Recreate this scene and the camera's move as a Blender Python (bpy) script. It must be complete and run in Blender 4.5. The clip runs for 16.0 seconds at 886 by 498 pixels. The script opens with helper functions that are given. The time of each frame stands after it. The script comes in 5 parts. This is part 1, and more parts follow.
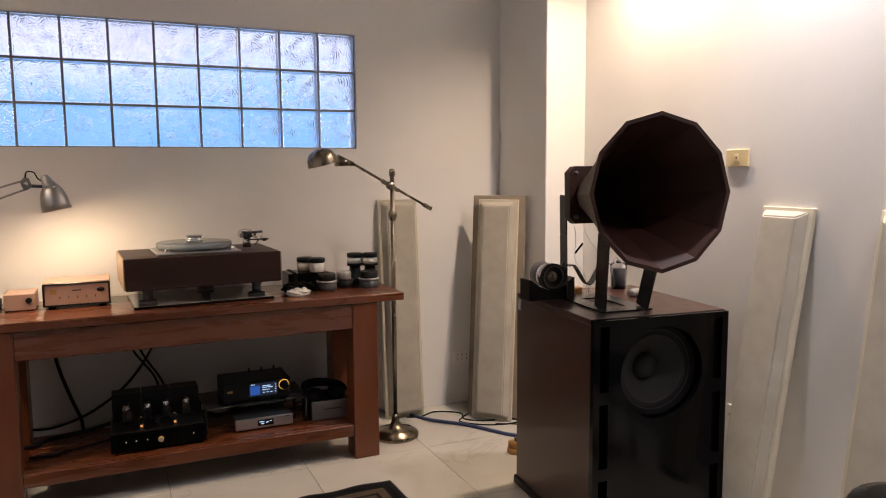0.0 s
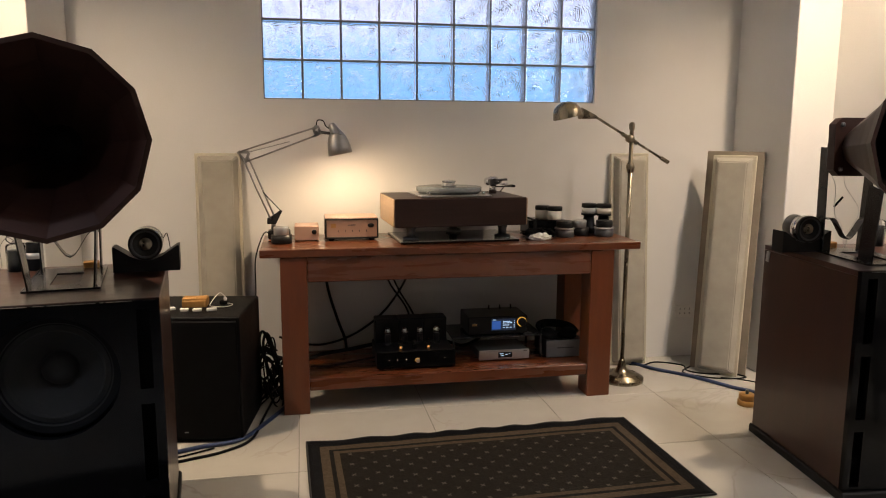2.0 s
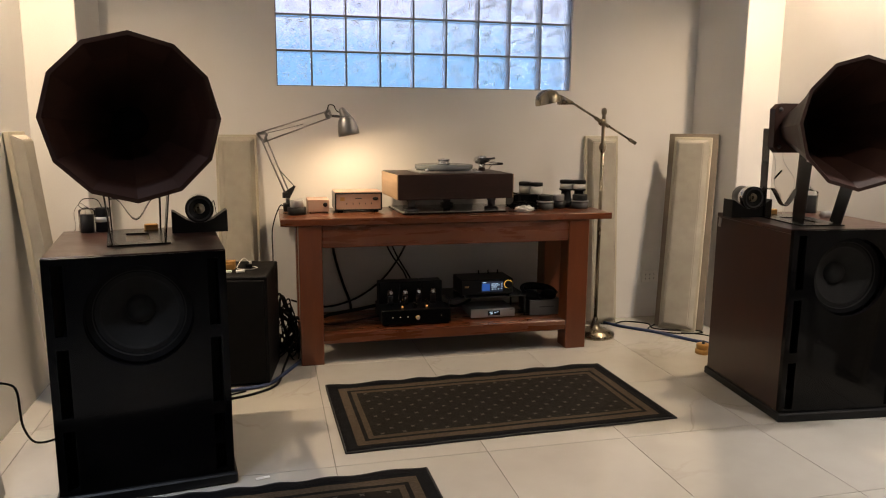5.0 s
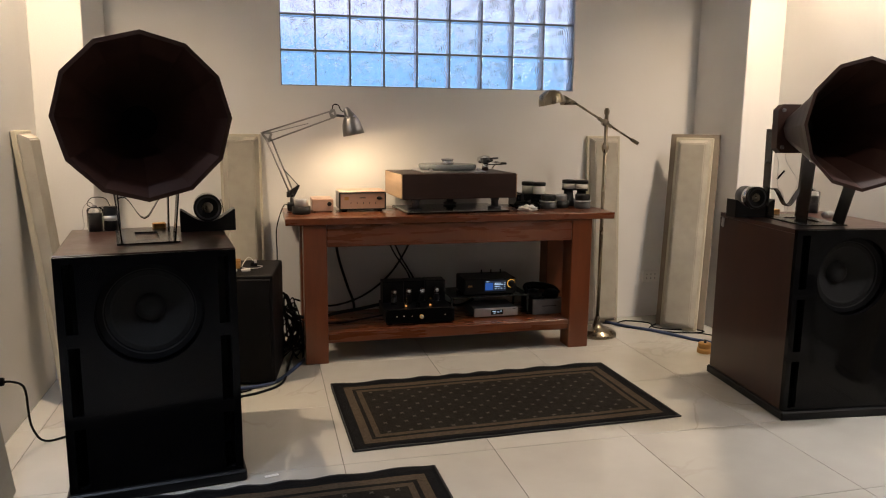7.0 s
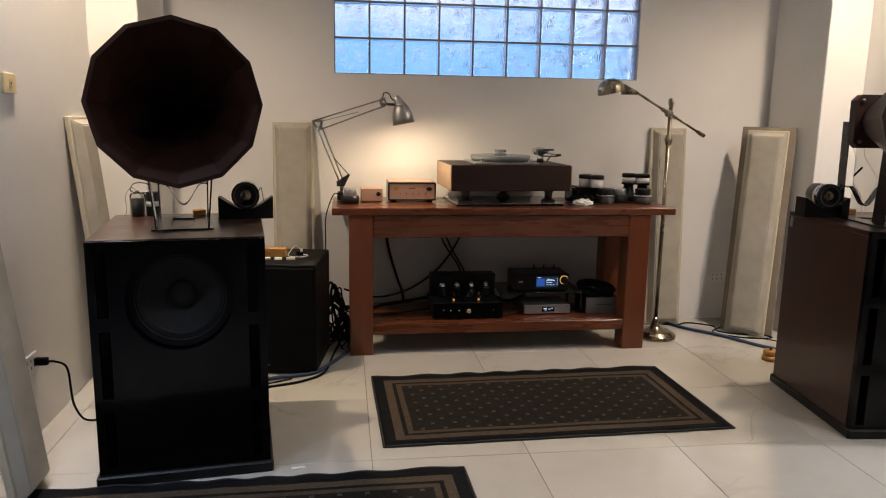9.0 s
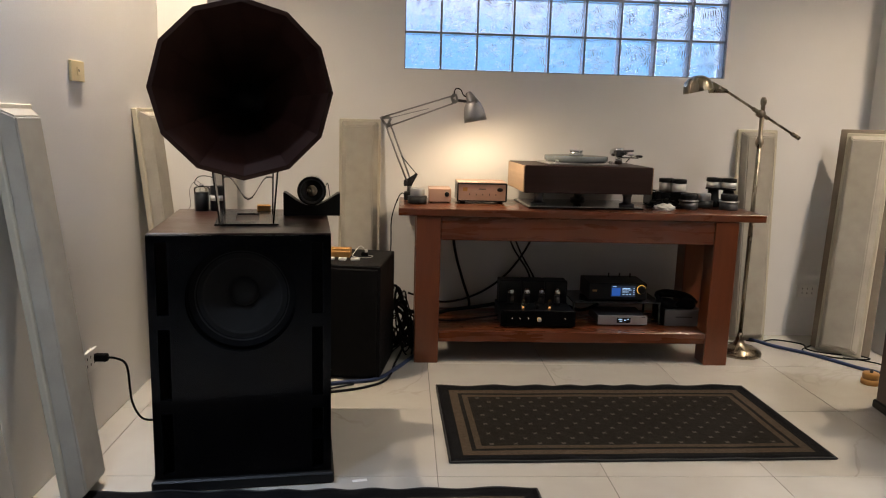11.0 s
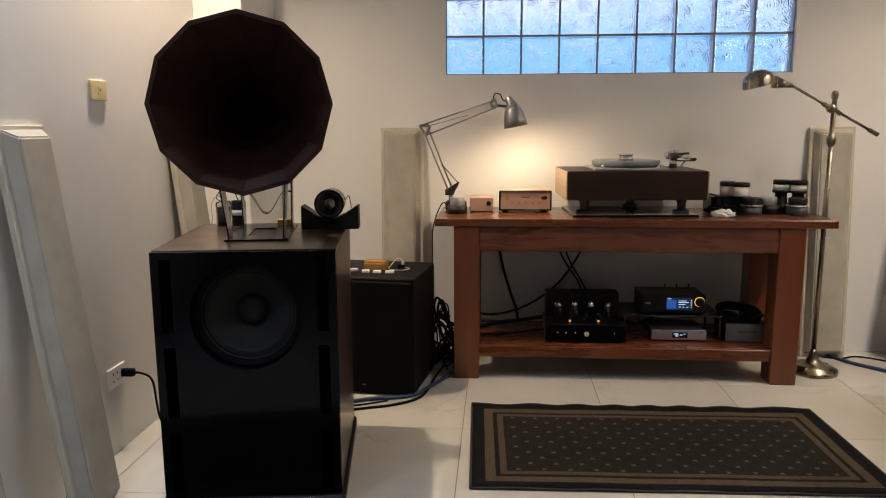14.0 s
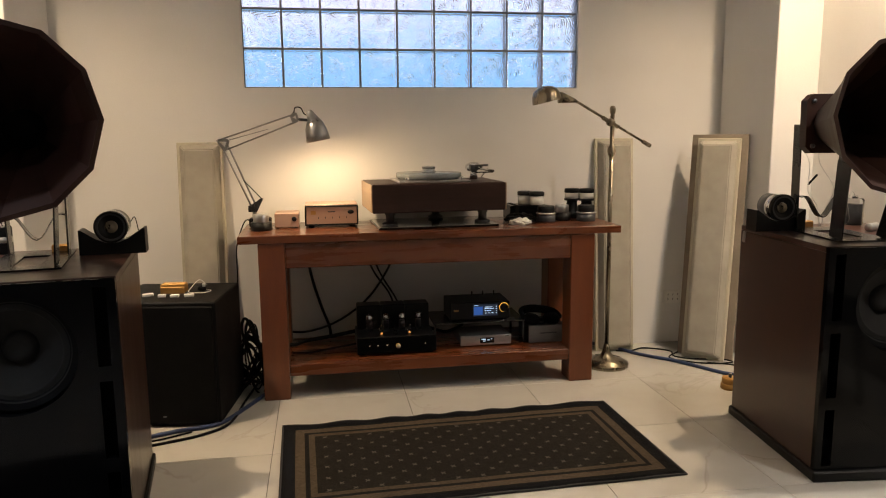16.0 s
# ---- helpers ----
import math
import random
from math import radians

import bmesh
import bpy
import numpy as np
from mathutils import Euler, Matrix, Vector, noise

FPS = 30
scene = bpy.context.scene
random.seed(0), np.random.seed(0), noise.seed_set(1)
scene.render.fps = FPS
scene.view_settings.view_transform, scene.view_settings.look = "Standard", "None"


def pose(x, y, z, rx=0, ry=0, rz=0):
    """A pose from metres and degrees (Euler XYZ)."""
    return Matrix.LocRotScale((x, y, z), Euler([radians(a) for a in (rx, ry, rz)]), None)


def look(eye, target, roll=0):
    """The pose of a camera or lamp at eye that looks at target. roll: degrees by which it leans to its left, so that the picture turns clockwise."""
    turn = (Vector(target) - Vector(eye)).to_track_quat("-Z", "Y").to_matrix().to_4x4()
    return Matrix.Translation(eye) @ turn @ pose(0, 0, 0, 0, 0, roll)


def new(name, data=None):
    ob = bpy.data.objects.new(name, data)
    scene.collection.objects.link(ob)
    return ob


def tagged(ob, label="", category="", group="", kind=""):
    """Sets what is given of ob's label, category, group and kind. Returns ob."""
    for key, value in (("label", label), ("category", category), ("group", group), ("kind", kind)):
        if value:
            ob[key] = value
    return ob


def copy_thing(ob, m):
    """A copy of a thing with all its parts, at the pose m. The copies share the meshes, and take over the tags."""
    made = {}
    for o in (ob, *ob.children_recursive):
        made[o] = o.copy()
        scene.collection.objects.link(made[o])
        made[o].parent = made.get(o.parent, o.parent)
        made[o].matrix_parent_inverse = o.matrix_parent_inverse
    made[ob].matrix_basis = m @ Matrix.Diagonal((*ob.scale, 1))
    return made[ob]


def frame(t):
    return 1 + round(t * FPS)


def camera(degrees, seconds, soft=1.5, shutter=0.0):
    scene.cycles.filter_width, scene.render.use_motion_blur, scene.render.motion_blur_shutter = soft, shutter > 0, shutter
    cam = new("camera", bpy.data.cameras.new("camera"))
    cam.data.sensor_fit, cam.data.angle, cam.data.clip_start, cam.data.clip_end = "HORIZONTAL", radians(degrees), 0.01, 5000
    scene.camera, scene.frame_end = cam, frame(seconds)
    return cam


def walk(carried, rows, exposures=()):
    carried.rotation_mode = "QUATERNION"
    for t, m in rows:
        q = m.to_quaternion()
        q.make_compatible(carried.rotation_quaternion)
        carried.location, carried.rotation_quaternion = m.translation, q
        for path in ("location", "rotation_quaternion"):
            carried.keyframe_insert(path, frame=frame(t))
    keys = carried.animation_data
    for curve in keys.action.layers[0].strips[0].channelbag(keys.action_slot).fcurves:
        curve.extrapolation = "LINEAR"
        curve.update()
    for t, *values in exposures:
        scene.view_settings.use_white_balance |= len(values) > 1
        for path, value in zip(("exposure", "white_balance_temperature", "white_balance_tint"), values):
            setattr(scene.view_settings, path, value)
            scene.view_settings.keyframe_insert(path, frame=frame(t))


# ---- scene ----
cam = camera(62.3, 16.0, soft=1.1)
PATH = [
    (0, (0.187, 0.102, 1.374), (1.002, 1.916, 1.159), -0.4),
    (0.5, (0.11, 0.099, 1.357), (0.824, 1.953, 1.122), -0.2),
    (1, (0.057, 0.093, 1.349), (0.639, 1.987, 1.082), -0.2),
    (1.5, (-0.054, 0.057, 1.335), (0.409, 1.981, 1.047), 0.0),
    (2, (-0.209, -0.013, 1.308), (0.163, 1.928, 1.002), 0.3),
    (2.5, (-0.288, -0.09, 1.29), (0.035, 1.859, 0.979), 0.6),
    (3, (-0.303, -0.222, 1.282), (-0.002, 1.73, 0.963), 0.9),
    (3.5, (-0.32, -0.355, 1.286), (-0.009, 1.593, 0.957), 0.9),
    (4, (-0.357, -0.41, 1.278), (-0.008, 1.53, 0.94), 0.9),
    (4.5, (-0.425, -0.445, 1.276), (-0.022, 1.484, 0.934), 0.6),
    (5, (-0.466, -0.463, 1.28), (-0.006, 1.454, 0.944), 0.4),
    (5.2, (-0.482, -0.468, 1.282), (0.0, 1.444, 0.95), 0.4),
    (7.5, (-0.518, -0.466, 1.278), (-0.054, 1.45, 0.938), 0.7),
    (8, (-0.446, -0.443, 1.293), (-0.046, 1.485, 0.94), 0.9),
    (8.5, (-0.382, -0.413, 1.288), (-0.051, 1.527, 0.928), 1.0),
    (9, (-0.345, -0.398, 1.272), (-0.079, 1.551, 0.91), 1.0),
    (11.5, (-0.388, -0.159, 1.208), (-0.32, 1.809, 0.862), 1.6),
    (12, (-0.387, -0.114, 1.199), (-0.374, 1.855, 0.849), 1.4),
    (12.5, (-0.34, -0.095, 1.209), (-0.401, 1.874, 0.864), 0.9),
    (13, (-0.249, -0.085, 1.229), (-0.381, 1.88, 0.882), 0.3),
    (13.5, (-0.18, -0.08, 1.227), (-0.346, 1.883, 0.887), -0.0),
    (14, (-0.118, -0.083, 1.23), (-0.263, 1.883, 0.895), -0.2),
    (14.5, (-0.063, -0.087, 1.231), (-0.136, 1.885, 0.906), -0.3),
    (15, (-0.016, -0.082, 1.234), (0.021, 1.892, 0.918), -0.4),
    (15.5, (0.002, -0.072, 1.238), (0.178, 1.896, 0.928), -0.5),
    (16, (-0.029, -0.06, 1.245), (0.297, 1.889, 0.935), -0.5),
]
walk(cam, [(t, look(eye, target, roll)) for t, eye, target, roll in PATH], exposures=[(0, -0.03, 6450, 16), (1.0, 0, 6250, 14), (2.5, -0.05, 6750, 9), (4.5, -0.05, 6850, 10), (8.0, -0.06, 6300, 9), (9.0, -0.05, 6200, 10), (11.5, -0.04, 6150, 8), (13.5, 0, 6100, 9), (15.0, 0, 6800, 7), (16.0, 0, 7100, 9)])

# ---- world ----
world = bpy.data.worlds.new("world")
scene.world = world
world.use_nodes = True
wn = world.node_tree.nodes
sky = wn.new("ShaderNodeTexSky")
sky.sky_type, sky.sun_disc, sky.sun_elevation, sky.sun_rotation = "NISHITA", False, radians(35), radians(200)
world.node_tree.links.new(sky.outputs[0], wn["Background"].inputs[0])
wn["Background"].inputs[1].default_value = 0.1


def lamp(name, kind, m, energy, color, **more):
    data = bpy.data.lights.new(name, kind)
    data.energy, data.color = energy, color
    for key, value in more.items():
        if key == "size": data.size = value
        elif key == "size_y": data.shape, data.size_y = "RECTANGLE", value
        elif key == "radius": data.shadow_soft_size = value
        elif key == "spot": data.spot_size = radians(value)
        elif key == "blend": data.spot_blend = value
    ob = new(name, data)
    ob.matrix_world = m
    return ob


CEIL = 2.75
WARM, PALE, COOL = (1.0, 0.77, 0.54), (1.0, 0.93, 0.90), (0.68, 0.79, 1.0)
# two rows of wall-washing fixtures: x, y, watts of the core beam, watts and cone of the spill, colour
# pairs south of y = 1.5 are unseen, added to light foreground and horns
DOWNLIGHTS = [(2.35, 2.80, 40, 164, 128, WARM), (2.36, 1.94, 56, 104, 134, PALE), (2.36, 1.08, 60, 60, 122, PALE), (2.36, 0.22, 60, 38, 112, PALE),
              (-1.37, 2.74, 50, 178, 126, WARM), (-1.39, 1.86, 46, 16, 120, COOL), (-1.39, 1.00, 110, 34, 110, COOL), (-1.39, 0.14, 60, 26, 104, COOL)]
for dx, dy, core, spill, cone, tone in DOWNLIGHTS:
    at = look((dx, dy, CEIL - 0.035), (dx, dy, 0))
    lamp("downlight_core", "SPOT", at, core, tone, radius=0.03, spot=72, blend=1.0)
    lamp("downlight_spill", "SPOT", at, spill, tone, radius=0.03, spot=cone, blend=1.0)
lamp("desk_lamp_bulb", "POINT", pose(-0.031, 3.562, 1.231), 13.0, (1.0, 0.74, 0.46), radius=0.022)

# skylight reaching the glass blocks from both sides of the view
for sx in (-1, 1):
    lamp("window_skylight", "AREA", look((0.5 + sx * 2.35, 4.75, 1.9), (0.5 - sx * 0.2, 3.9, 1.75)), 420.0 if sx > 0 else 260.0, (0.58, 0.66, 1.0), size=1.6, size_y=1.6)

# ---- materials ----


def surf(name, a, b, rough=0.5, metal=0.0, scale=8.0, fine=120.0, bump=0.05, stretch=(1, 1, 1), rough_var=0.1, coat=0.0,
         mix=1.0, vary=0.0, spec=0.5, detail=4.0):
    """Two-colour surface: large clouding and fine grain, both in metres, with relief."""
    m = bpy.data.materials.new(name)
    m.use_nodes = True
    n, l = m.node_tree.nodes, m.node_tree.links
    p = n["Principled BSDF"]
    tc = n.new("ShaderNodeTexCoord")
    mp = n.new("ShaderNodeMapping")
    mp.inputs["Scale"].default_value = stretch
    src = tc.outputs["Object"]
    if vary:
        info = n.new("ShaderNodeObjectInfo")
        mul = n.new("ShaderNodeVectorMath"); mul.operation = "SCALE"
        comb = n.new("ShaderNodeCombineXYZ")
        for i in range(3):
            l.new(info.outputs["Random"], comb.inputs[i])
        l.new(comb.outputs[0], mul.inputs[0]); mul.inputs["Scale"].default_value = 37.0
        add = n.new("ShaderNodeVectorMath")
        l.new(tc.outputs["Object"], add.inputs[0]); l.new(mul.outputs[0], add.inputs[1])
        src = add.outputs[0]
    l.new(src, mp.inputs["Vector"])
    big = n.new("ShaderNodeTexNoise"); big.inputs["Scale"].default_value = scale; big.inputs["Detail"].default_value = detail
    small = n.new("ShaderNodeTexNoise"); small.inputs["Scale"].default_value = fine; small.inputs["Detail"].default_value = 3
    l.new(mp.outputs[0], big.inputs["Vector"]); l.new(mp.outputs[0], small.inputs["Vector"])
    blend = n.new("ShaderNodeMix"); blend.data_type = "FLOAT"
    blend.inputs[0].default_value = 0.35
    l.new(big.outputs["Fac"], blend.inputs[2]); l.new(small.outputs["Fac"], blend.inputs[3])
    ramp = n.new("ShaderNodeValToRGB")
    ramp.color_ramp.elements[0].position, ramp.color_ramp.elements[1].position = 0.5 - 0.2 / mix, 0.5 + 0.2 / mix
    ramp.color_ramp.elements[0].color, ramp.color_ramp.elements[1].color = (*a, 1), (*b, 1)
    l.new(blend.outputs[0], ramp.inputs[0])
    l.new(ramp.outputs[0], p.inputs["Base Color"])
    mr = n.new("ShaderNodeMapRange")
    mr.inputs["To Min"].default_value, mr.inputs["To Max"].default_value = max(0.02, rough - rough_var), min(1, rough + rough_var)
    l.new(big.outputs["Fac"], mr.inputs["Value"]); l.new(mr.outputs[0], p.inputs["Roughness"])
    p.inputs["Metallic"].default_value = metal
    p.inputs["Specular IOR Level"].default_value = spec
    p.inputs["Coat Weight"].default_value = coat
    p.inputs["Coat Roughness"].default_value = 0.08
    if bump:
        bp = n.new("ShaderNodeBump")
        bp.inputs["Strength"].default_value = bump
        bp.inputs["Distance"].default_value = 0.002
        l.new(small.outputs["Fac"], bp.inputs["Height"]); l.new(bp.outputs[0], p.inputs["Normal"])
    return m


def glow(name, color, strength):
    m = bpy.data.materials.new(name)
    m.use_nodes = True
    p = m.node_tree.nodes["Principled BSDF"]
    p.inputs["Base Color"].default_value = (0.02, 0.02, 0.02, 1)
    p.inputs["Emission Color"].default_value = (*color, 1)
    p.inputs["Emission Strength"].default_value = strength
    return m


def wood(name, dark, mid, light, rough=0.35, grain=(1, 14, 14), coat=0.3, scale=3.0, spec=0.5):
    m = surf(name, dark, light, rough, 0, scale, 60, 0.08, grain, 0.08, coat, 1.0, vary=1)
    n, l = m.node_tree.nodes, m.node_tree.links
    ramp = [x for x in n if x.type == "VALTORGB"][0]
    e = ramp.color_ramp.elements.new(0.5)
    e.color = (*mid, 1)
    n["Principled BSDF"].inputs["Specular IOR Level"].default_value = spec
    return m


M_WALL = surf("wall_paint", (0.66, 0.645, 0.62), (0.74, 0.73, 0.71), 0.62, 0, 1.6, 160, 0.08, rough_var=0.06)
M_CEIL = surf("ceiling_paint", (0.74, 0.73, 0.70), (0.78, 0.77, 0.75), 0.8, 0, 2, 150, 0.05)
M_TILE = surf("polished_tile", (0.44, 0.42, 0.375), (0.515, 0.495, 0.45), 0.045, 0, 1.5, 7, 0.0, rough_var=0.02, vary=1, spec=1.0)
def veined(m):
    """Thin broken brown-grey veins through the tiles."""
    n, l = m.node_tree.nodes, m.node_tree.links
    p = n["Principled BSDF"]
    base = p.inputs["Base Color"].links[0].from_socket
    vec = [x for x in n if x.type == "MAPPING"][0].outputs[0]
    no, wide = n.new("ShaderNodeTexNoise"), n.new("ShaderNodeTexNoise")
    no.inputs["Scale"].default_value, no.inputs["Detail"].default_value, no.inputs["Distortion"].default_value = 1.7, 5, 0.8
    wide.inputs["Scale"].default_value = 1.1
    l.new(vec, no.inputs["Vector"]); l.new(vec, wide.inputs["Vector"])
    sb, ab, mr, mw, mul = (n.new("ShaderNode" + k) for k in ("Math", "Math", "MapRange", "MapRange", "Math"))
    sb.operation, ab.operation, mul.operation = "SUBTRACT", "ABSOLUTE", "MULTIPLY"
    sb.inputs[1].default_value = 0.5
    l.new(no.outputs["Fac"], sb.inputs[0]); l.new(sb.outputs[0], ab.inputs[0]); l.new(ab.outputs[0], mr.inputs[0])
    for k, v in (("From Min", 0.0), ("From Max", 0.016), ("To Min", 0.32), ("To Max", 0.0)): mr.inputs[k].default_value = v
    for k, v in (("From Min", 0.52), ("From Max", 0.66)): mw.inputs[k].default_value = v
    l.new(wide.outputs["Fac"], mw.inputs[0]); l.new(mr.outputs[0], mul.inputs[0]); l.new(mw.outputs[0], mul.inputs[1])
    mx = n.new("ShaderNodeMix"); mx.data_type = "RGBA"
    l.new(mul.outputs[0], mx.inputs[0]); l.new(base, mx.inputs[6]); mx.inputs[7].default_value = (0.20, 0.165, 0.12, 1)
    l.new(mx.outputs[2], p.inputs["Base Color"])


veined(M_TILE)
M_GROUT = surf("grout", (0.10, 0.09, 0.08), (0.18, 0.165, 0.145), 0.9, 0, 10, 200, 0.2)
# level-grain copy is darkened about 15% for the shade under the tabletop overhang
M_BENCH_SHADED = wood("shaded_red_hardwood", (0.086, 0.0215, 0.0064), (0.103, 0.027, 0.008), (0.124, 0.034, 0.0102), 0.28, (0.9, 9, 9), 0.4)
M_BENCH_V = wood("red_hardwood_upright", (0.105, 0.0265, 0.0078), (0.124, 0.0325, 0.0096), (0.146, 0.040, 0.012), 0.32, (9, 9, 0.9), 0.25)
M_VENEER = wood("dark_veneer", (0.023, 0.0085, 0.006), (0.032, 0.012, 0.0085), (0.042, 0.016, 0.011), 0.32, (7, 7, 0.6), 0.1)
M_HORN = wood("stained_plywood", (0.018, 0.0065, 0.005), (0.026, 0.0102, 0.0064), (0.037, 0.015, 0.0093), 0.46, (3, 3, 3), 0.0, spec=0.25)
M_GLOSS = surf("black_lacquer", (0.0020, 0.0020, 0.0022), (0.0032, 0.0032, 0.0036), 0.10, 0, 4, 90, 0.0, rough_var=0.04, spec=0.12)
M_BLACK = surf("black_paint", (0.005, 0.005, 0.0055), (0.009, 0.009, 0.0095), 0.42, 0, 6, 150, 0.08, spec=0.22)
M_CONE = surf("paper_cone", (0.014, 0.0136, 0.0136), (0.021, 0.0205, 0.020), 0.8, 0, 20, 300, 0.15, spec=0.2)
M_RUBBER = surf("rubber", (0.004, 0.004, 0.0044), (0.008, 0.008, 0.0084), 0.65, 0, 12, 200, 0.05, spec=0.05)
M_STEEL_B = surf("black_steel", (0.012, 0.012, 0.013), (0.018, 0.018, 0.02), 0.25, 0.0, 5, 120, 0.03, spec=0.6)
M_FOAM = surf("panel_fabric", (0.31, 0.285, 0.235), (0.43, 0.40, 0.34), 0.95, 0, 9, 420, 0.3, rough_var=0.03)
M_BACKING = surf("backing_fabric", (0.20, 0.165, 0.125), (0.28, 0.235, 0.18), 0.92, 0, 8, 220, 0.4, rough_var=0.03)
M_EDGE = surf("panel_edge_fabric", (0.46, 0.42, 0.325), (0.54, 0.50, 0.395), 0.9, 0, 8, 260, 0.4, rough_var=0.03)
M_BRASS = surf("antique_brass", (0.20, 0.17, 0.125), (0.30, 0.255, 0.19), 0.27, 1, 14, 180, 0.04, (1, 1, 0.2))
M_NICKEL = surf("brushed_nickel", (0.29, 0.285, 0.28), (0.40, 0.39, 0.38), 0.34, 1, 10, 260, 0.06, (1, 1, 0.1))
M_CHROME = surf("chrome", (0.62, 0.62, 0.63), (0.72, 0.72, 0.73), 0.08, 1, 10, 100, 0.0, rough_var=0.03)
M_ALU = surf("satin_aluminium", (0.50, 0.50, 0.51), (0.60, 0.60, 0.61), 0.32, 0.9, 9, 300, 0.05, (0.1, 1, 1))
M_DKMETAL = surf("gunmetal", (0.06, 0.062, 0.066), (0.11, 0.112, 0.118), 0.35, 0.8, 9, 200, 0.05)
M_STEELG = surf("dark_satin_steel", (0.17, 0.17, 0.18), (0.23, 0.23, 0.24), 0.38, 0.8, 9, 300, 0.05, (0.1, 1, 1))
M_FACE = surf("champagne_panel", (0.42, 0.27, 0.205), (0.50, 0.33, 0.26), 0.42, 0.3, 9, 300, 0.05, (0.1, 1, 1))
M_IVORY = surf("ivory_plastic", (0.62, 0.50, 0.26), (0.70, 0.58, 0.33), 0.4, 0, 12, 200, 0.02)
M_WHITE = surf("white_plastic", (0.72, 0.70, 0.66), (0.80, 0.78, 0.75), 0.4, 0, 12, 200, 0.02)
M_SUB = surf("textured_black_vinyl", (0.003, 0.003, 0.0034), (0.006, 0.006, 0.0065), 0.5, 0, 8, 420, 0.35, spec=0.08)
M_BLUE = surf("blue_cable_jacket", (0.012, 0.025, 0.075), (0.02, 0.04, 0.11), 0.45, 0, 20, 400, 0.3)
M_GOLD = surf("gold_anodised", (0.34, 0.18, 0.05), (0.44, 0.25, 0.085), 0.5, 0.6, 14, 200, 0.05)
M_WALNUT = wood("plinth_walnut", (0.016, 0.0068, 0.0050), (0.024, 0.0100, 0.0074), (0.034, 0.0145, 0.0105), 0.42, (0.7, 10, 10), 0.0, spec=0.25)
M_MAPLE = wood("pale_side_wood", (0.24, 0.15, 0.085), (0.32, 0.21, 0.125), (0.40, 0.275, 0.17), 0.45, (10, 0.7, 10), 0.1)
M_PLATTER = surf("frosted_acrylic", (0.11, 0.125, 0.135), (0.15, 0.165, 0.175), 0.16, 0, 8, 80, 0.0)
M_JAR = surf("translucent_plastic", (0.58, 0.57, 0.53), (0.68, 0.67, 0.63), 0.25, 0, 14, 120, 0.0)
M_GREY = surf("grey_plastic", (0.030, 0.032, 0.035), (0.050, 0.052, 0.056), 0.4, 0, 14, 200, 0.03)
M_DIFF = glow("downlight_glow", (1.0, 0.82, 0.62), 6.0)
M_SCREEN = glow("screen_blue", (0.02, 0.10, 0.42), 0.8)
M_SCREEN_D = glow("screen_dark", (0.01, 0.02, 0.05), 0.6)
M_TEXT = glow("screen_marks", (0.55, 0.75, 1.0), 1.2)
M_AMBER = glow("amber_ring", (1.0, 0.50, 0.08), 1.0)
M_LED = glow("indicator", (1.0, 0.8, 0.55), 0.6)
M_FILA = glow("filament", (1.0, 0.42, 0.12), 0.9)


def glass(name, color, rough, ior=1.45, bump=None):
    m = bpy.data.materials.new(name)
    m.use_nodes = True
    n, l = m.node_tree.nodes, m.node_tree.links
    p = n["Principled BSDF"]
    p.inputs["Base Color"].default_value = (*color, 1)
    p.inputs["Roughness"].default_value = rough
    p.inputs["IOR"].default_value = ior
    p.inputs["Transmission Weight"].default_value = 1
    return m


M_GLASS = glass("clear_glass", (0.92, 0.93, 0.92), 0.03, 1.3)


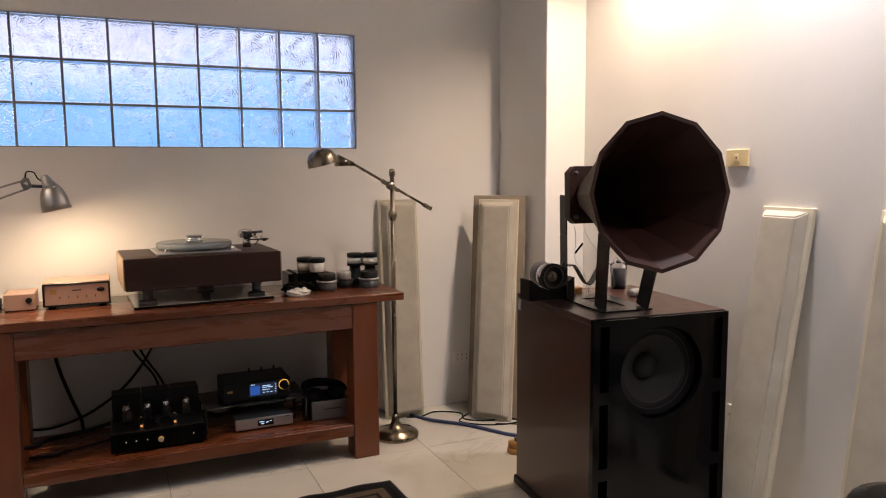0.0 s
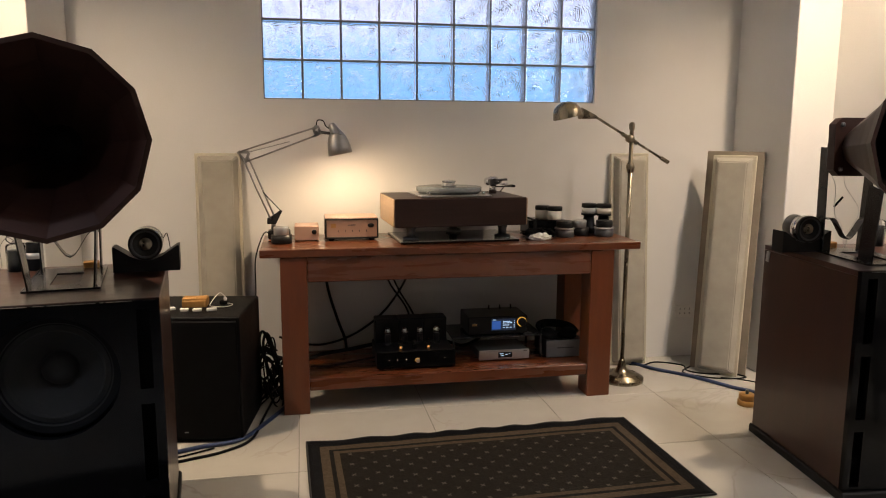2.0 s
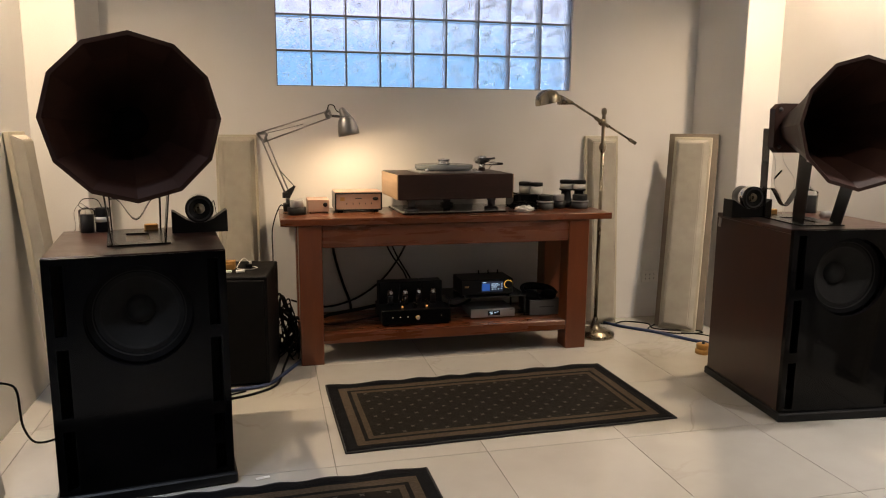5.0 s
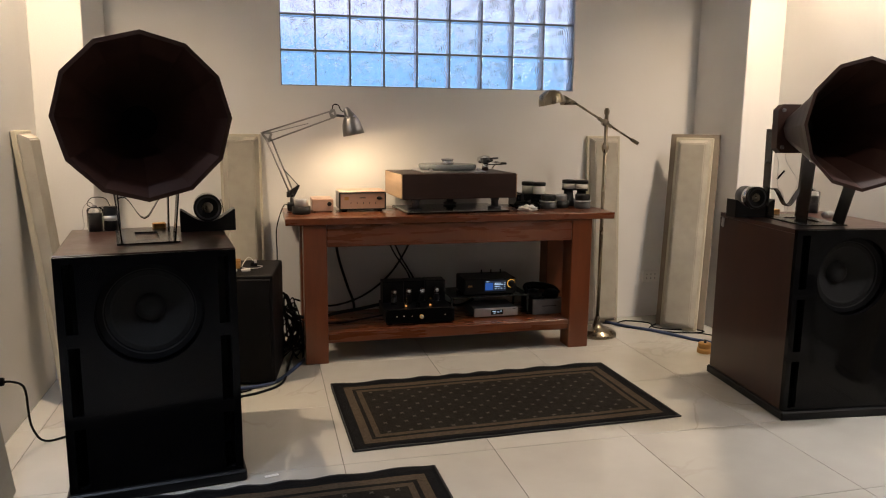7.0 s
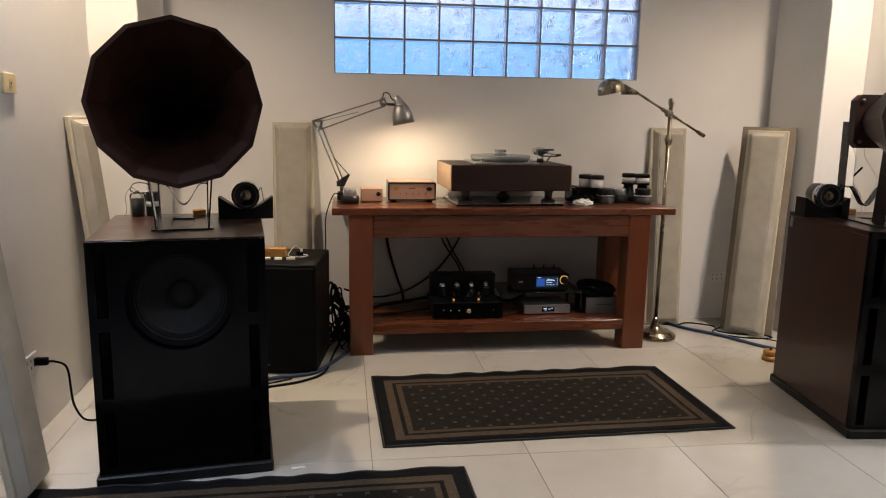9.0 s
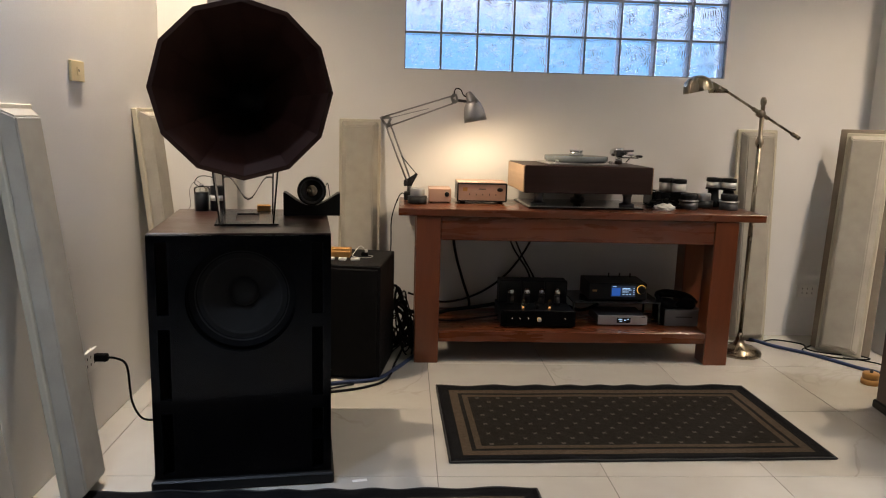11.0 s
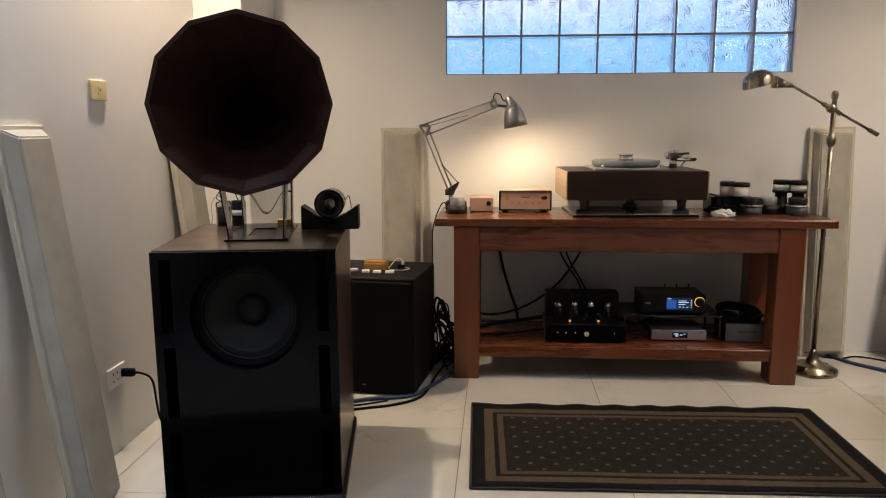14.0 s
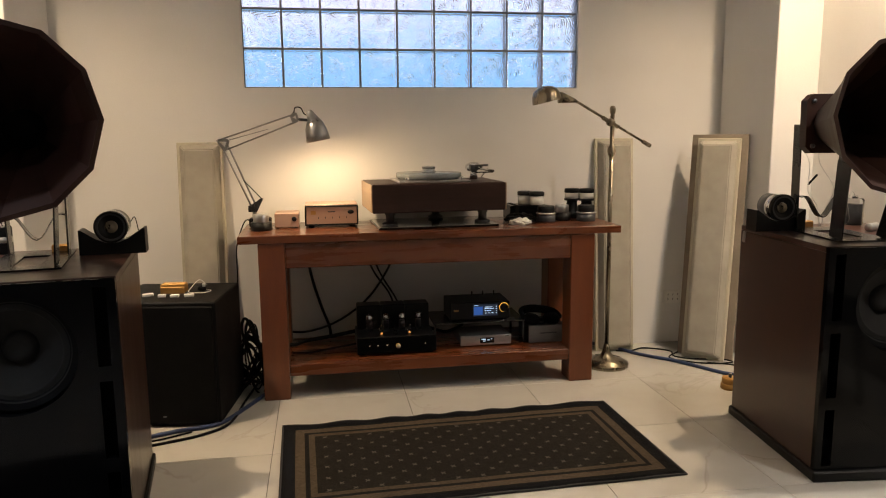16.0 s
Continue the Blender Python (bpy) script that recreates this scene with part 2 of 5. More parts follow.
def block_glass():
    """Pressed glass with a crossed-leaf relief, a little different in every block."""
    m = glass("pressed_glass", (0.90, 0.96, 1.0), 0.06, 1.4)
    n, l = m.node_tree.nodes, m.node_tree.links
    p = n["Principled BSDF"]
    tc, info = n.new("ShaderNodeTexCoord"), n.new("ShaderNodeObjectInfo")
    comb, mul, add = n.new("ShaderNodeCombineXYZ"), n.new("ShaderNodeVectorMath"), n.new("ShaderNodeVectorMath")
    for i in range(3):
        l.new(info.outputs["Random"], comb.inputs[i])
    mul.operation = "SCALE"; mul.inputs["Scale"].default_value = 19.0
    l.new(comb.outputs[0], mul.inputs[0]); l.new(tc.outputs["Object"], add.inputs[0]); l.new(mul.outputs[0], add.inputs[1])
    # each small cell holds a fan of ridges at an angle of its own
    flat = n.new("ShaderNodeVectorMath"); flat.operation = "MULTIPLY"; flat.inputs[1].default_value = (1, 0, 1)
    l.new(add.outputs[0], flat.inputs[0])
    cell = n.new("ShaderNodeTexVoronoi"); cell.inputs["Scale"].default_value = 36.0
    l.new(flat.outputs[0], cell.inputs["Vector"])
    rel = n.new("ShaderNodeVectorMath"); rel.operation = "SUBTRACT"
    l.new(flat.outputs[0], rel.inputs[0]); l.new(cell.outputs["Position"], rel.inputs[1])
    tint, axes = n.new("ShaderNodeSeparateColor"), n.new("ShaderNodeSeparateXYZ")
    l.new(cell.outputs["Color"], tint.inputs[0]); l.new(rel.outputs[0], axes.inputs[0])

    def calc(op, a, b=None):
        k = n.new("ShaderNodeMath"); k.operation = op
        for i, v in enumerate((a, b)):
            if v is None: continue
            if isinstance(v, (int, float)): k.inputs[i].default_value = v
            else: l.new(v, k.inputs[i])
        return k.outputs[0]
    ang = calc("MULTIPLY", tint.outputs[0], 6.283)
    u = calc("ADD", calc("MULTIPLY", axes.outputs["X"], calc("COSINE", ang)), calc("MULTIPLY", axes.outputs["Z"], calc("SINE", ang)))
    ridge = calc("SINE", calc("MULTIPLY", u, 480.0))
    fade = n.new("ShaderNodeMapRange"); fade.inputs["From Min"].default_value, fade.inputs["From Max"].default_value = 0.15, 0.75
    fade.inputs["To Min"].default_value, fade.inputs["To Max"].default_value = 1.0, 0.55
    l.new(cell.outputs["Distance"], fade.inputs["Value"])
    # plain rim round every block
    own = n.new("ShaderNodeSeparateXYZ")
    l.new(tc.outputs["Object"], own.inputs[0])
    edge = calc("MAXIMUM", calc("ABSOLUTE", own.outputs["X"]), calc("ABSOLUTE", own.outputs["Z"]))
    rim = n.new("ShaderNodeMapRange"); rim.inputs["From Min"].default_value, rim.inputs["From Max"].default_value = 0.070, 0.092
    rim.inputs["To Min"].default_value, rim.inputs["To Max"].default_value = 1.0, 0.12
    l.new(edge, rim.inputs["Value"])
    no = n.new("ShaderNodeTexNoise"); no.inputs["Scale"].default_value = 13
    l.new(flat.outputs[0], no.inputs["Vector"])
    soft = n.new("ShaderNodeMapRange"); soft.inputs["From Min"].default_value, soft.inputs["From Max"].default_value = 0.38, 0.56
    soft.inputs["To Min"].default_value = 0.45
    l.new(no.outputs["Fac"], soft.inputs["Value"])
    h = calc("MULTIPLY", calc("MULTIPLY", ridge, fade.outputs[0]), calc("MULTIPLY", rim.outputs[0], soft.outputs[0]))
    h = calc("ADD", h, calc("MULTIPLY", no.outputs["Fac"], 1.2))
    bp = n.new("ShaderNodeBump"); bp.inputs["Strength"].default_value = 1.0; bp.inputs["Distance"].default_value = 0.0017
    l.new(h, bp.inputs["Height"]); l.new(bp.outputs[0], p.inputs["Normal"])
    return m


M_BLOCK = block_glass()


def backdrop_material():
    """Bright overcast outdoors: pale above, bluer below."""
    m = bpy.data.materials.new("outdoors")
    m.use_nodes = True
    n, l = m.node_tree.nodes, m.node_tree.links
    n.remove(n["Principled BSDF"])
    em, tc, sep, ramp, no = (n.new("ShaderNode" + k) for k in ("Emission", "TexCoord", "SeparateXYZ", "ValToRGB", "TexNoise"))
    no.inputs["Scale"].default_value = 4.5; no.inputs["Detail"].default_value = 4
    l.new(tc.outputs["Object"], sep.inputs[0]); l.new(tc.outputs["Object"], no.inputs["Vector"])
    mr = n.new("ShaderNodeMapRange"); mr.inputs["From Min"].default_value, mr.inputs["From Max"].default_value = 1.55, 2.28
    l.new(sep.outputs["Z"], mr.inputs["Value"])
    ad = n.new("ShaderNodeMath"); ad.operation = "MULTIPLY_ADD"; ad.inputs[1].default_value = 1.3
    sub = n.new("ShaderNodeMath"); sub.operation = "SUBTRACT"; sub.inputs[1].default_value = 0.66
    l.new(no.outputs["Fac"], ad.inputs[0]); l.new(mr.outputs[0], ad.inputs[2]); l.new(ad.outputs[0], sub.inputs[0])
    l.new(sub.outputs[0], ramp.inputs[0])
    e = ramp.color_ramp.elements
    e[0].position, e[0].color = 0.0, (0.25, 0.52, 0.90, 1)
    e[1].position, e[1].color = 1.0, (0.84, 0.76, 1.0, 1)
    k = e.new(0.4); k.color = (0.34, 0.60, 0.97, 1)
    k = e.new(0.58); k.color = (0.66, 0.76, 0.99, 1)
    k = e.new(0.76); k.color = (0.97, 0.92, 1.0, 1)
    l.new(ramp.outputs[0], em.inputs[0]); em.inputs[1].default_value = 1.33
    l.new(em.outputs[0], n["Material Output"].inputs[0])
    return m


def rug_material():
    """Flat-woven rug: dark outer band, tan bands, dark field with a lattice of small pale marks."""
    m = surf("woven_rug", (0.020, 0.0165, 0.0125), (0.030, 0.0245, 0.0185), 0.92, 0, 18, 500, 0.6, spec=0.1)
    n, l = m.node_tree.nodes, m.node_tree.links
    p = n["Principled BSDF"]
    field = [x for x in n if x.type == "VALTORGB"][0]
    tc, sep = n.new("ShaderNodeTexCoord"), n.new("ShaderNodeSeparateXYZ")
    l.new(tc.outputs["Object"], sep.inputs[0])

    def math_node(op, a, b=None, c=None):
        k = n.new("ShaderNodeMath"); k.operation = op
        for i, v in enumerate((a, b, c)):
            if v is None: continue
            if isinstance(v, (int, float)): k.inputs[i].default_value = v
            else: l.new(v, k.inputs[i])
        return k.outputs[0]
    ex = math_node("SUBTRACT", RUG_W / 2, math_node("ABSOLUTE", sep.outputs["X"]))
    ey = math_node("SUBTRACT", RUG_D / 2, math_node("ABSOLUTE", sep.outputs["Y"]))
    d = math_node("MULTIPLY", math_node("MINIMUM", ex, ey), 5.0)
    band = n.new("ShaderNodeValToRGB")
    band.color_ramp.interpolation = "CONSTANT"
    e = band.color_ramp.elements
    e[0].position, e[0].color = 0.0, (0.005, 0.005, 0.006, 1)
    e[1].position, e[1].color = 0.29, (0.064, 0.048, 0.033, 1)
    for pos, col in ((0.475, (0.008, 0.007, 0.0065, 1)), (0.56, (0.058, 0.044, 0.030, 1)), (0.68, (0.0120, 0.0098, 0.0078, 1))):
        k = e.new(pos); k.color = col
    l.new(d, band.inputs[0])
    # lattice of small crosses
    S = 1 / 0.066
    u = math_node("MULTIPLY", math_node("ADD", sep.outputs["X"], sep.outputs["Y"]), S * 0.7071)
    v = math_node("MULTIPLY", math_node("SUBTRACT", sep.outputs["X"], sep.outputs["Y"]), S * 0.7071)
    fu = math_node("ABSOLUTE", math_node("SUBTRACT", math_node("FRACT", math_node("ADD", u, 100)), 0.5))
    fv = math_node("ABSOLUTE", math_node("SUBTRACT", math_node("FRACT", math_node("ADD", v, 100)), 0.5))
    cross = math_node("MULTIPLY", math_node("LESS_THAN", math_node("MINIMUM", fu, fv), 0.04), math_node("LESS_THAN", math_node("MAXIMUM", fu, fv), 0.17))
    infield = math_node("GREATER_THAN", d, 0.72)
    cross = math_node("MULTIPLY", cross, infield)
    weave = n.new("ShaderNodeTexNoise"); weave.inputs["Scale"].default_value = 260
    wm = n.new("ShaderNodeMapping"); wm.inputs["Scale"].default_value = (0.3, 1.4, 1)
    l.new(tc.outputs["Object"], wm.inputs[0]); l.new(wm.outputs[0], weave.inputs["Vector"])
    mixw = n.new("ShaderNodeMix"); mixw.data_type = "RGBA"; mixw.blend_type = "MULTIPLY"; mixw.inputs[0].default_value = 0.8
    wr = n.new("ShaderNodeMapRange"); wr.inputs["From Min"].default_value, wr.inputs["From Max"].default_value = 0.3, 0.7
    wr.inputs["To Min"].default_value, wr.inputs["To Max"].default_value = 0.45, 1.3
    l.new(weave.outputs["Fac"], wr.inputs[0])
    wc = n.new("ShaderNodeCombineColor")
    for i in range(3): l.new(wr.outputs[0], wc.inputs[i])
    l.new(band.outputs[0], mixw.inputs[6]); l.new(wc.outputs[0], mixw.inputs[7])
    mixc = n.new("ShaderNodeMix"); mixc.data_type = "RGBA"
    l.new(cross, mixc.inputs[0]); l.new(mixw.outputs[2], mixc.inputs[6]); mixc.inputs[7].default_value = (0.062, 0.058, 0.051, 1)
    l.new(mixc.outputs[2], p.inputs["Base Color"])
    return m


RUG_W, RUG_D = 1.475, 0.77
M_RUG = rug_material()
M_BIND = surf("rug_binding", (0.008, 0.008, 0.009), (0.014, 0.014, 0.015), 0.8, 0, 30, 500, 0.5)

# ---- mesh helpers ----


def box(sx, sy, sz, at=(0, 0, 0), bevel=0.0, bm=None, rot=None, seg=1):
    """A box of that size with its base centre at `at`, bevelled, added to bm."""
    b = bmesh.new()
    bmesh.ops.create_cube(b, size=1, matrix=Matrix.Translation((0, 0, 0.5)))
    bmesh.ops.scale(b, vec=(sx, sy, sz), verts=b.verts)
    if bevel:
        bmesh.ops.bevel(b, geom=b.edges[:], offset=bevel, segments=seg, affect="EDGES", profile=0.6)
    m = Matrix.Translation(at) @ (rot or Matrix())
    bmesh.ops.transform(b, matrix=m, verts=b.verts)
    return join(bm, b)


def join(bm, b):
    if bm is None:
        return b
    me = bpy.data.meshes.new("tmp")
    b.to_mesh(me); b.free()
    bm.from_mesh(me)
    bpy.data.meshes.remove(me)
    return bm


def lathe(profile, seg=32, m=None, bm=None, cap=True):
    """Turn (radius, height) pairs round z."""
    b = bmesh.new()
    rings = []
    for r, z in profile:
        if r < 1e-6:
            rings.append([b.verts.new((0, 0, z))])
        else:
            rings.append([b.verts.new((r * math.cos(2 * math.pi * i / seg), r * math.sin(2 * math.pi * i / seg), z)) for i in range(seg)])
    for p, q in zip(rings, rings[1:]):
        for i in range(seg):
            j = (i + 1) % seg
            if len(p) == 1 and len(q) == 1: continue
            if len(p) == 1: b.faces.new((p[0], q[j], q[i]))
            elif len(q) == 1: b.faces.new((p[i], p[j], q[0]))
            else: b.faces.new((p[i], p[j], q[j], q[i]))
    if cap:
        for ring, flip in ((rings[0], True), (rings[-1], False)):
            if len(ring) > 1:
                b.faces.new(ring[::-1] if flip else ring)
    bmesh.ops.recalc_face_normals(b, faces=b.faces[:])
    for f in b.faces: f.smooth = True
    if m is not None:
        bmesh.ops.transform(b, matrix=m, verts=b.verts)
    return join(bm, b)


def rod(a, c, r, bm=None, seg=12, r2=None):
    a, c = Vector(a), Vector(c)
    d = c - a
    m = Matrix.Translation(a) @ d.to_track_quat("Z", "Y").to_matrix().to_4x4()
    return lathe([(r, 0), (r if r2 is None else r2, d.length)], seg, m, bm)


def spline(points, steps=8):
    """A smooth line through the points."""
    p = [Vector(q) for q in points]
    p = [2 * p[0] - p[1]] + p + [2 * p[-1] - p[-2]]
    out = []
    for i in range(1, len(p) - 2):
        for k in range(steps):
            t = k / steps
            out.append(0.5 * (2 * p[i] + (p[i + 1] - p[i - 1]) * t + (2 * p[i - 1] - 5 * p[i] + 4 * p[i + 1] - p[i + 2]) * t * t
                              + (3 * p[i] - p[i - 1] - 3 * p[i + 1] + p[i + 2]) * t ** 3))
    out.append(p[-2])
    return out


def tube(points, r, steps=8, seg=8, bm=None, smooth=True):
    """A round cable along a smooth line."""
    line = spline(points, steps) if smooth else [Vector(q) for q in points]
    b = bmesh.new()
    rings, side = [], Vector((0.31, 0.17, 0.93)).normalized()
    for i, q in enumerate(line):
        d = (line[min(i + 1, len(line) - 1)] - line[max(i - 1, 0)]).normalized()
        s = side - d * side.dot(d)
        if s.length < 1e-3: s = d.orthogonal()
        side = s.normalized()
        up = d.cross(side)
        rings.append([b.verts.new(q + r * (math.cos(2 * math.pi * k / seg) * side + math.sin(2 * math.pi * k / seg) * up)) for k in range(seg)])
    for p, q in zip(rings, rings[1:]):
        for k in range(seg):
            f = b.faces.new((p[k], p[(k + 1) % seg], q[(k + 1) % seg], q[k])); f.smooth = True
    b.faces.new(rings[0][::-1]); b.faces.new(rings[-1])
    return join(bm, b)


def ring_points(cx, cz, r, n=40, ry=None):
    return [(cx + r * math.cos(2 * math.pi * i / n), cz + (ry or r) * math.sin(2 * math.pi * i / n)) for i in range(n)]


def rect(x0, z0, x1, z1):
    return [(x0, z0), (x1, z0), (x1, z1), (x0, z1)]


def plate(outer, holes, thick, bm=None):
    """A flat plate in x and z with holes through it; its face lies at y = 0 and its back at y = thick."""
    b = bmesh.new()
    edges = []
    for loop in (outer, *holes):
        vs = [b.verts.new((x, 0, z)) for x, z in loop]
        edges += [b.edges.new((vs[i], vs[(i + 1) % len(vs)])) for i in range(len(vs))]
    bmesh.ops.triangle_fill(b, use_beauty=True, use_dissolve=False, edges=edges, normal=(0, -1, 0))
    faces = b.faces[:]
    ext = bmesh.ops.extrude_face_region(b, geom=faces)
    bmesh.ops.translate(b, vec=(0, thick, 0), verts=[g for g in ext["geom"] if isinstance(g, bmesh.types.BMVert)])
    bmesh.ops.recalc_face_normals(b, faces=b.faces[:])
    return join(bm, b)


def mesh_of(bm, material, name="mesh"):
    me = bpy.data.meshes.new(name)
    bm.to_mesh(me); bm.free()
    me.materials.append(material)
    return me


def part(name, bm, material, parent, label=""):
    ob = new(name, bm if isinstance(bm, bpy.types.Mesh) else mesh_of(bm, material, name))
    ob.parent = parent
    return tagged(ob, label)


def thing(name, m, label, category, group="", kind=""):
    ob = new(name)
    ob.empty_display_size = 0.05
    ob.matrix_world = m
    return tagged(ob, label, category, group, kind)


def solo(name, bm, material, m, label, category, group="", kind=""):
    ob = new(name, mesh_of(bm, material, name))
    ob.matrix_world = m
    return tagged(ob, label, category, group, kind)


def moved(bm, m):
    bmesh.ops.transform(bm, matrix=m, verts=bm.verts)
    return bm


I4 = Matrix()

# ---- room ----
X0, X1, Y0, Y1 = -1.55, 2.52, -4.6, 3.93
WIN = (-0.396, 1.404, 1.490, 2.090)


def wall(name, m, outer, holes=(), thick=0.16):
    return solo(name, plate(outer, holes, thick), M_WALL, m, "off-white painted plaster wall", "wall", kind="structure")


wall_north = wall("wall_north", pose(0, Y1, 0), rect(X0 - 0.16, 0, X1 + 0.16, CEIL), [rect(WIN[0], WIN[2], WIN[1], WIN[3])])
wall("wall_south", pose(0, Y0, 0, 0, 0, 180), rect(-X1 - 0.16, 0, -X0 + 0.16, CEIL))
wall("wall_west", pose(X0, 0, 0, 0, 0, 90), rect(Y0, 0, Y1, CEIL))
wall("wall_east", pose(X1, 0, 0, 0, 0, -90), rect(-Y1, 0, -Y0, CEIL))
solo("column_west", box(0.235, 0.53, CEIL, (X0 + 0.1175, Y1 - 0.265, 0), 0.004), M_WALL, I4, "off-white plastered corner column", "column", kind="structure")
solo("column_east", box(0.245, 0.51, CEIL, (X1 - 0.1225, Y1 - 0.255, 0), 0.004), M_WALL, I4, "off-white plastered corner column", "column", kind="structure")
solo("ceiling", box(X1 - X0 + 0.32, Y1 - Y0 + 0.32, 0.1, ((X0 + X1) / 2, (Y0 + Y1) / 2, CEIL)), M_CEIL, I4, "plain white ceiling", "ceiling", kind="structure")

# the four southern fixtures are added along with their unseen lamps
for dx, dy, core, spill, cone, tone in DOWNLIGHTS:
    d = thing("ceiling_downlight", pose(dx, dy, CEIL), "small round recessed ceiling downlight, out of view", "ceiling light", "ceiling downlights")
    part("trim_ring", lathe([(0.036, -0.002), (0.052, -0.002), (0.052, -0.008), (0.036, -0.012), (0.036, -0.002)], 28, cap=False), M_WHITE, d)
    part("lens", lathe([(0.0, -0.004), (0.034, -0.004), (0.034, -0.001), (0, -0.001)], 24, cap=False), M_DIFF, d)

solo("backdrop", box(6.0, 0.01, 4.0, (0.5, 5.2, 0.4)), backdrop_material(), I4, "pale bright daylight outdoors behind the glass blocks", "backdrop", kind="structure")

# glass-block window
win = thing("window_1", I4, "glass-block window of patterned blue-lit blocks, nine by three", "window", kind="structure")
NX, NZ = 9, 3
PX, PZ = (WIN[1] - WIN[0]) / NX, (WIN[3] - WIN[2]) / NZ
holes = [rect(WIN[0] + i * PX + 0.0055, WIN[2] + k * PZ + 0.0055, WIN[0] + (i + 1) * PX - 0.0055, WIN[2] + (k + 1) * PZ - 0.0055) for i in range(NX) for k in range(NZ)]
M_MORTAR = surf("window_mortar", (0.2, 0.2, 0.21), (0.28, 0.28, 0.29), 0.85, 0, 14, 220, 0.3)
part("mortar", moved(plate(rect(WIN[0] + 0.0005, WIN[2] + 0.0005, WIN[1] - 0.0005, WIN[3] - 0.0005), holes, 0.085), Matrix.Translation((0, Y1 + 0.022, 0))), M_MORTAR, win, "grey mortar joints")
bl = bmesh.new()
for y0 in (0.0, 0.066):
    box(PX - 0.0115, 0.014, PZ - 0.0115, (0, y0 + 0.007, -(PZ - 0.0115) / 2), 0.004, bl, seg=2)
block = mesh_of(bl, M_BLOCK, "glass_block")
for i in range(NX):
    for k in range(NZ):
        g = part("glass_block", block, None, win)
        g.location = (WIN[0] + (i + 0.5) * PX, Y1 + 0.014, WIN[2] + (k + 0.5) * PZ)
        g.visible_shadow = False

# ---- workbench ----
BX0, BX1, BY0, BY1, BZ = -0.409, 1.44, 3.350, 3.868, 0.79
bench = thing("wooden_workbench", pose(0, 0, 0), "solid reddish-brown hardwood workbench with a lower shelf", "workbench")
part("tabletop", box(BX1 - BX0, BY1 - BY0, 0.036, ((BX0 + BX1) / 2, (BY0 + BY1) / 2, BZ - 0.036), 0.003), M_BENCH_SHADED, bench, "thick polished hardwood top")
LW = 0.122
LEGX = (-0.320 + LW / 2, 1.306 - LW / 2)
LEGY = (3.357 + LW / 2, 3.845 - LW / 2)
leg = mesh_of(box(LW, LW, BZ - 0.036, (0, 0, 0), 0.004), M_BENCH_V, "leg")
for x in LEGX:
    for y in LEGY:
        part("leg", leg, None, bench).location = (x, y, 0)
inner = LEGX[1] - LEGX[0] - LW
part("front_apron", box(inner - 0.002, 0.032, 0.118, ((LEGX[0] + LEGX[1]) / 2, LEGY[0] - LW / 2 + 0.019, BZ - 0.036 - 0.119), 0.003), M_BENCH_SHADED, bench)
part("back_apron", box(inner - 0.002, 0.032, 0.118, ((LEGX[0] + LEGX[1]) / 2, LEGY[1] + LW / 2 - 0.019, BZ - 0.036 - 0.119), 0.003), M_BENCH_SHADED, bench)
for x in LEGX:
    part("side_apron", box(0.032, LEGY[1] - LEGY[0] - LW - 0.002, 0.118, (x, sum(LEGY) / 2, BZ - 0.036 - 0.119), 0.003), M_BENCH_SHADED, bench)
SZ = 0.168
part("shelf_rail", box(inner - 0.002, 0.03, 0.056, (sum(LEGX) / 2, LEGY[0] - LW / 2 + 0.022, SZ - 0.056), 0.003), M_BENCH_SHADED, bench)
part("shelf_rail", box(inner - 0.002, 0.03, 0.056, (sum(LEGX) / 2, LEGY[1] + LW / 2 - 0.022, SZ - 0.056), 0.003), M_BENCH_SHADED, bench)
for i in range(3):
    dy = (LEGY[1] - LEGY[0] + LW - 0.078) / 3
    part("shelf_board", box(inner - 0.002, dy - 0.002, 0.024, (sum(LEGX) / 2, LEGY[0] - LW / 2 + 0.039 + (i + 0.5) * dy, SZ - 0.0245), 0.002), M_BENCH_SHADED, bench)

# ---- horn loudspeakers ----
CW, CD, CH = 0.566, 0.64, 0.85
SLOT_ROWS = [(0.055, 0.265), (0.310, 0.545), (0.590, 0.825)]


def petal():
    """One of the twelve flat staves of the horn, along y from the mouth (0) to the throat."""
    prof = [(0.272, 0.0), (0.226, 0.092), (0.186, 0.186), (0.149, 0.28), (0.113, 0.373), (0.080, 0.46)]
    b = bmesh.new()
    grid = []
    for off in (0.0, -0.014):
        rows = []
        for r, y in prof:
            rr = r + off
            rows.append([b.verts.new((rr * math.sin(a), y, rr * math.cos(a))) for a in (0.0, radians(30))])
        grid.append(rows)
    o, i = grid
    for k in range(len(prof) - 1):
        b.faces.new((o[k][0], o[k][1], o[k + 1][1], o[k + 1][0]))
        b.faces.new((i[k][0], i[k + 1][0], i[k + 1][1], i[k][1]))
        for s in (0, 1):
            b.faces.new((o[k][s], o[k + 1][s], i[k + 1][s], i[k][s]))
    b.faces.new((o[0][0], i[0][0], i[0][1], o[0][1]))
    b.faces.new((o[-1][0], o[-1][1], i[-1][1], i[-1][0]))
    bmesh.ops.recalc_face_normals(b, faces=b.faces[:])
    return b


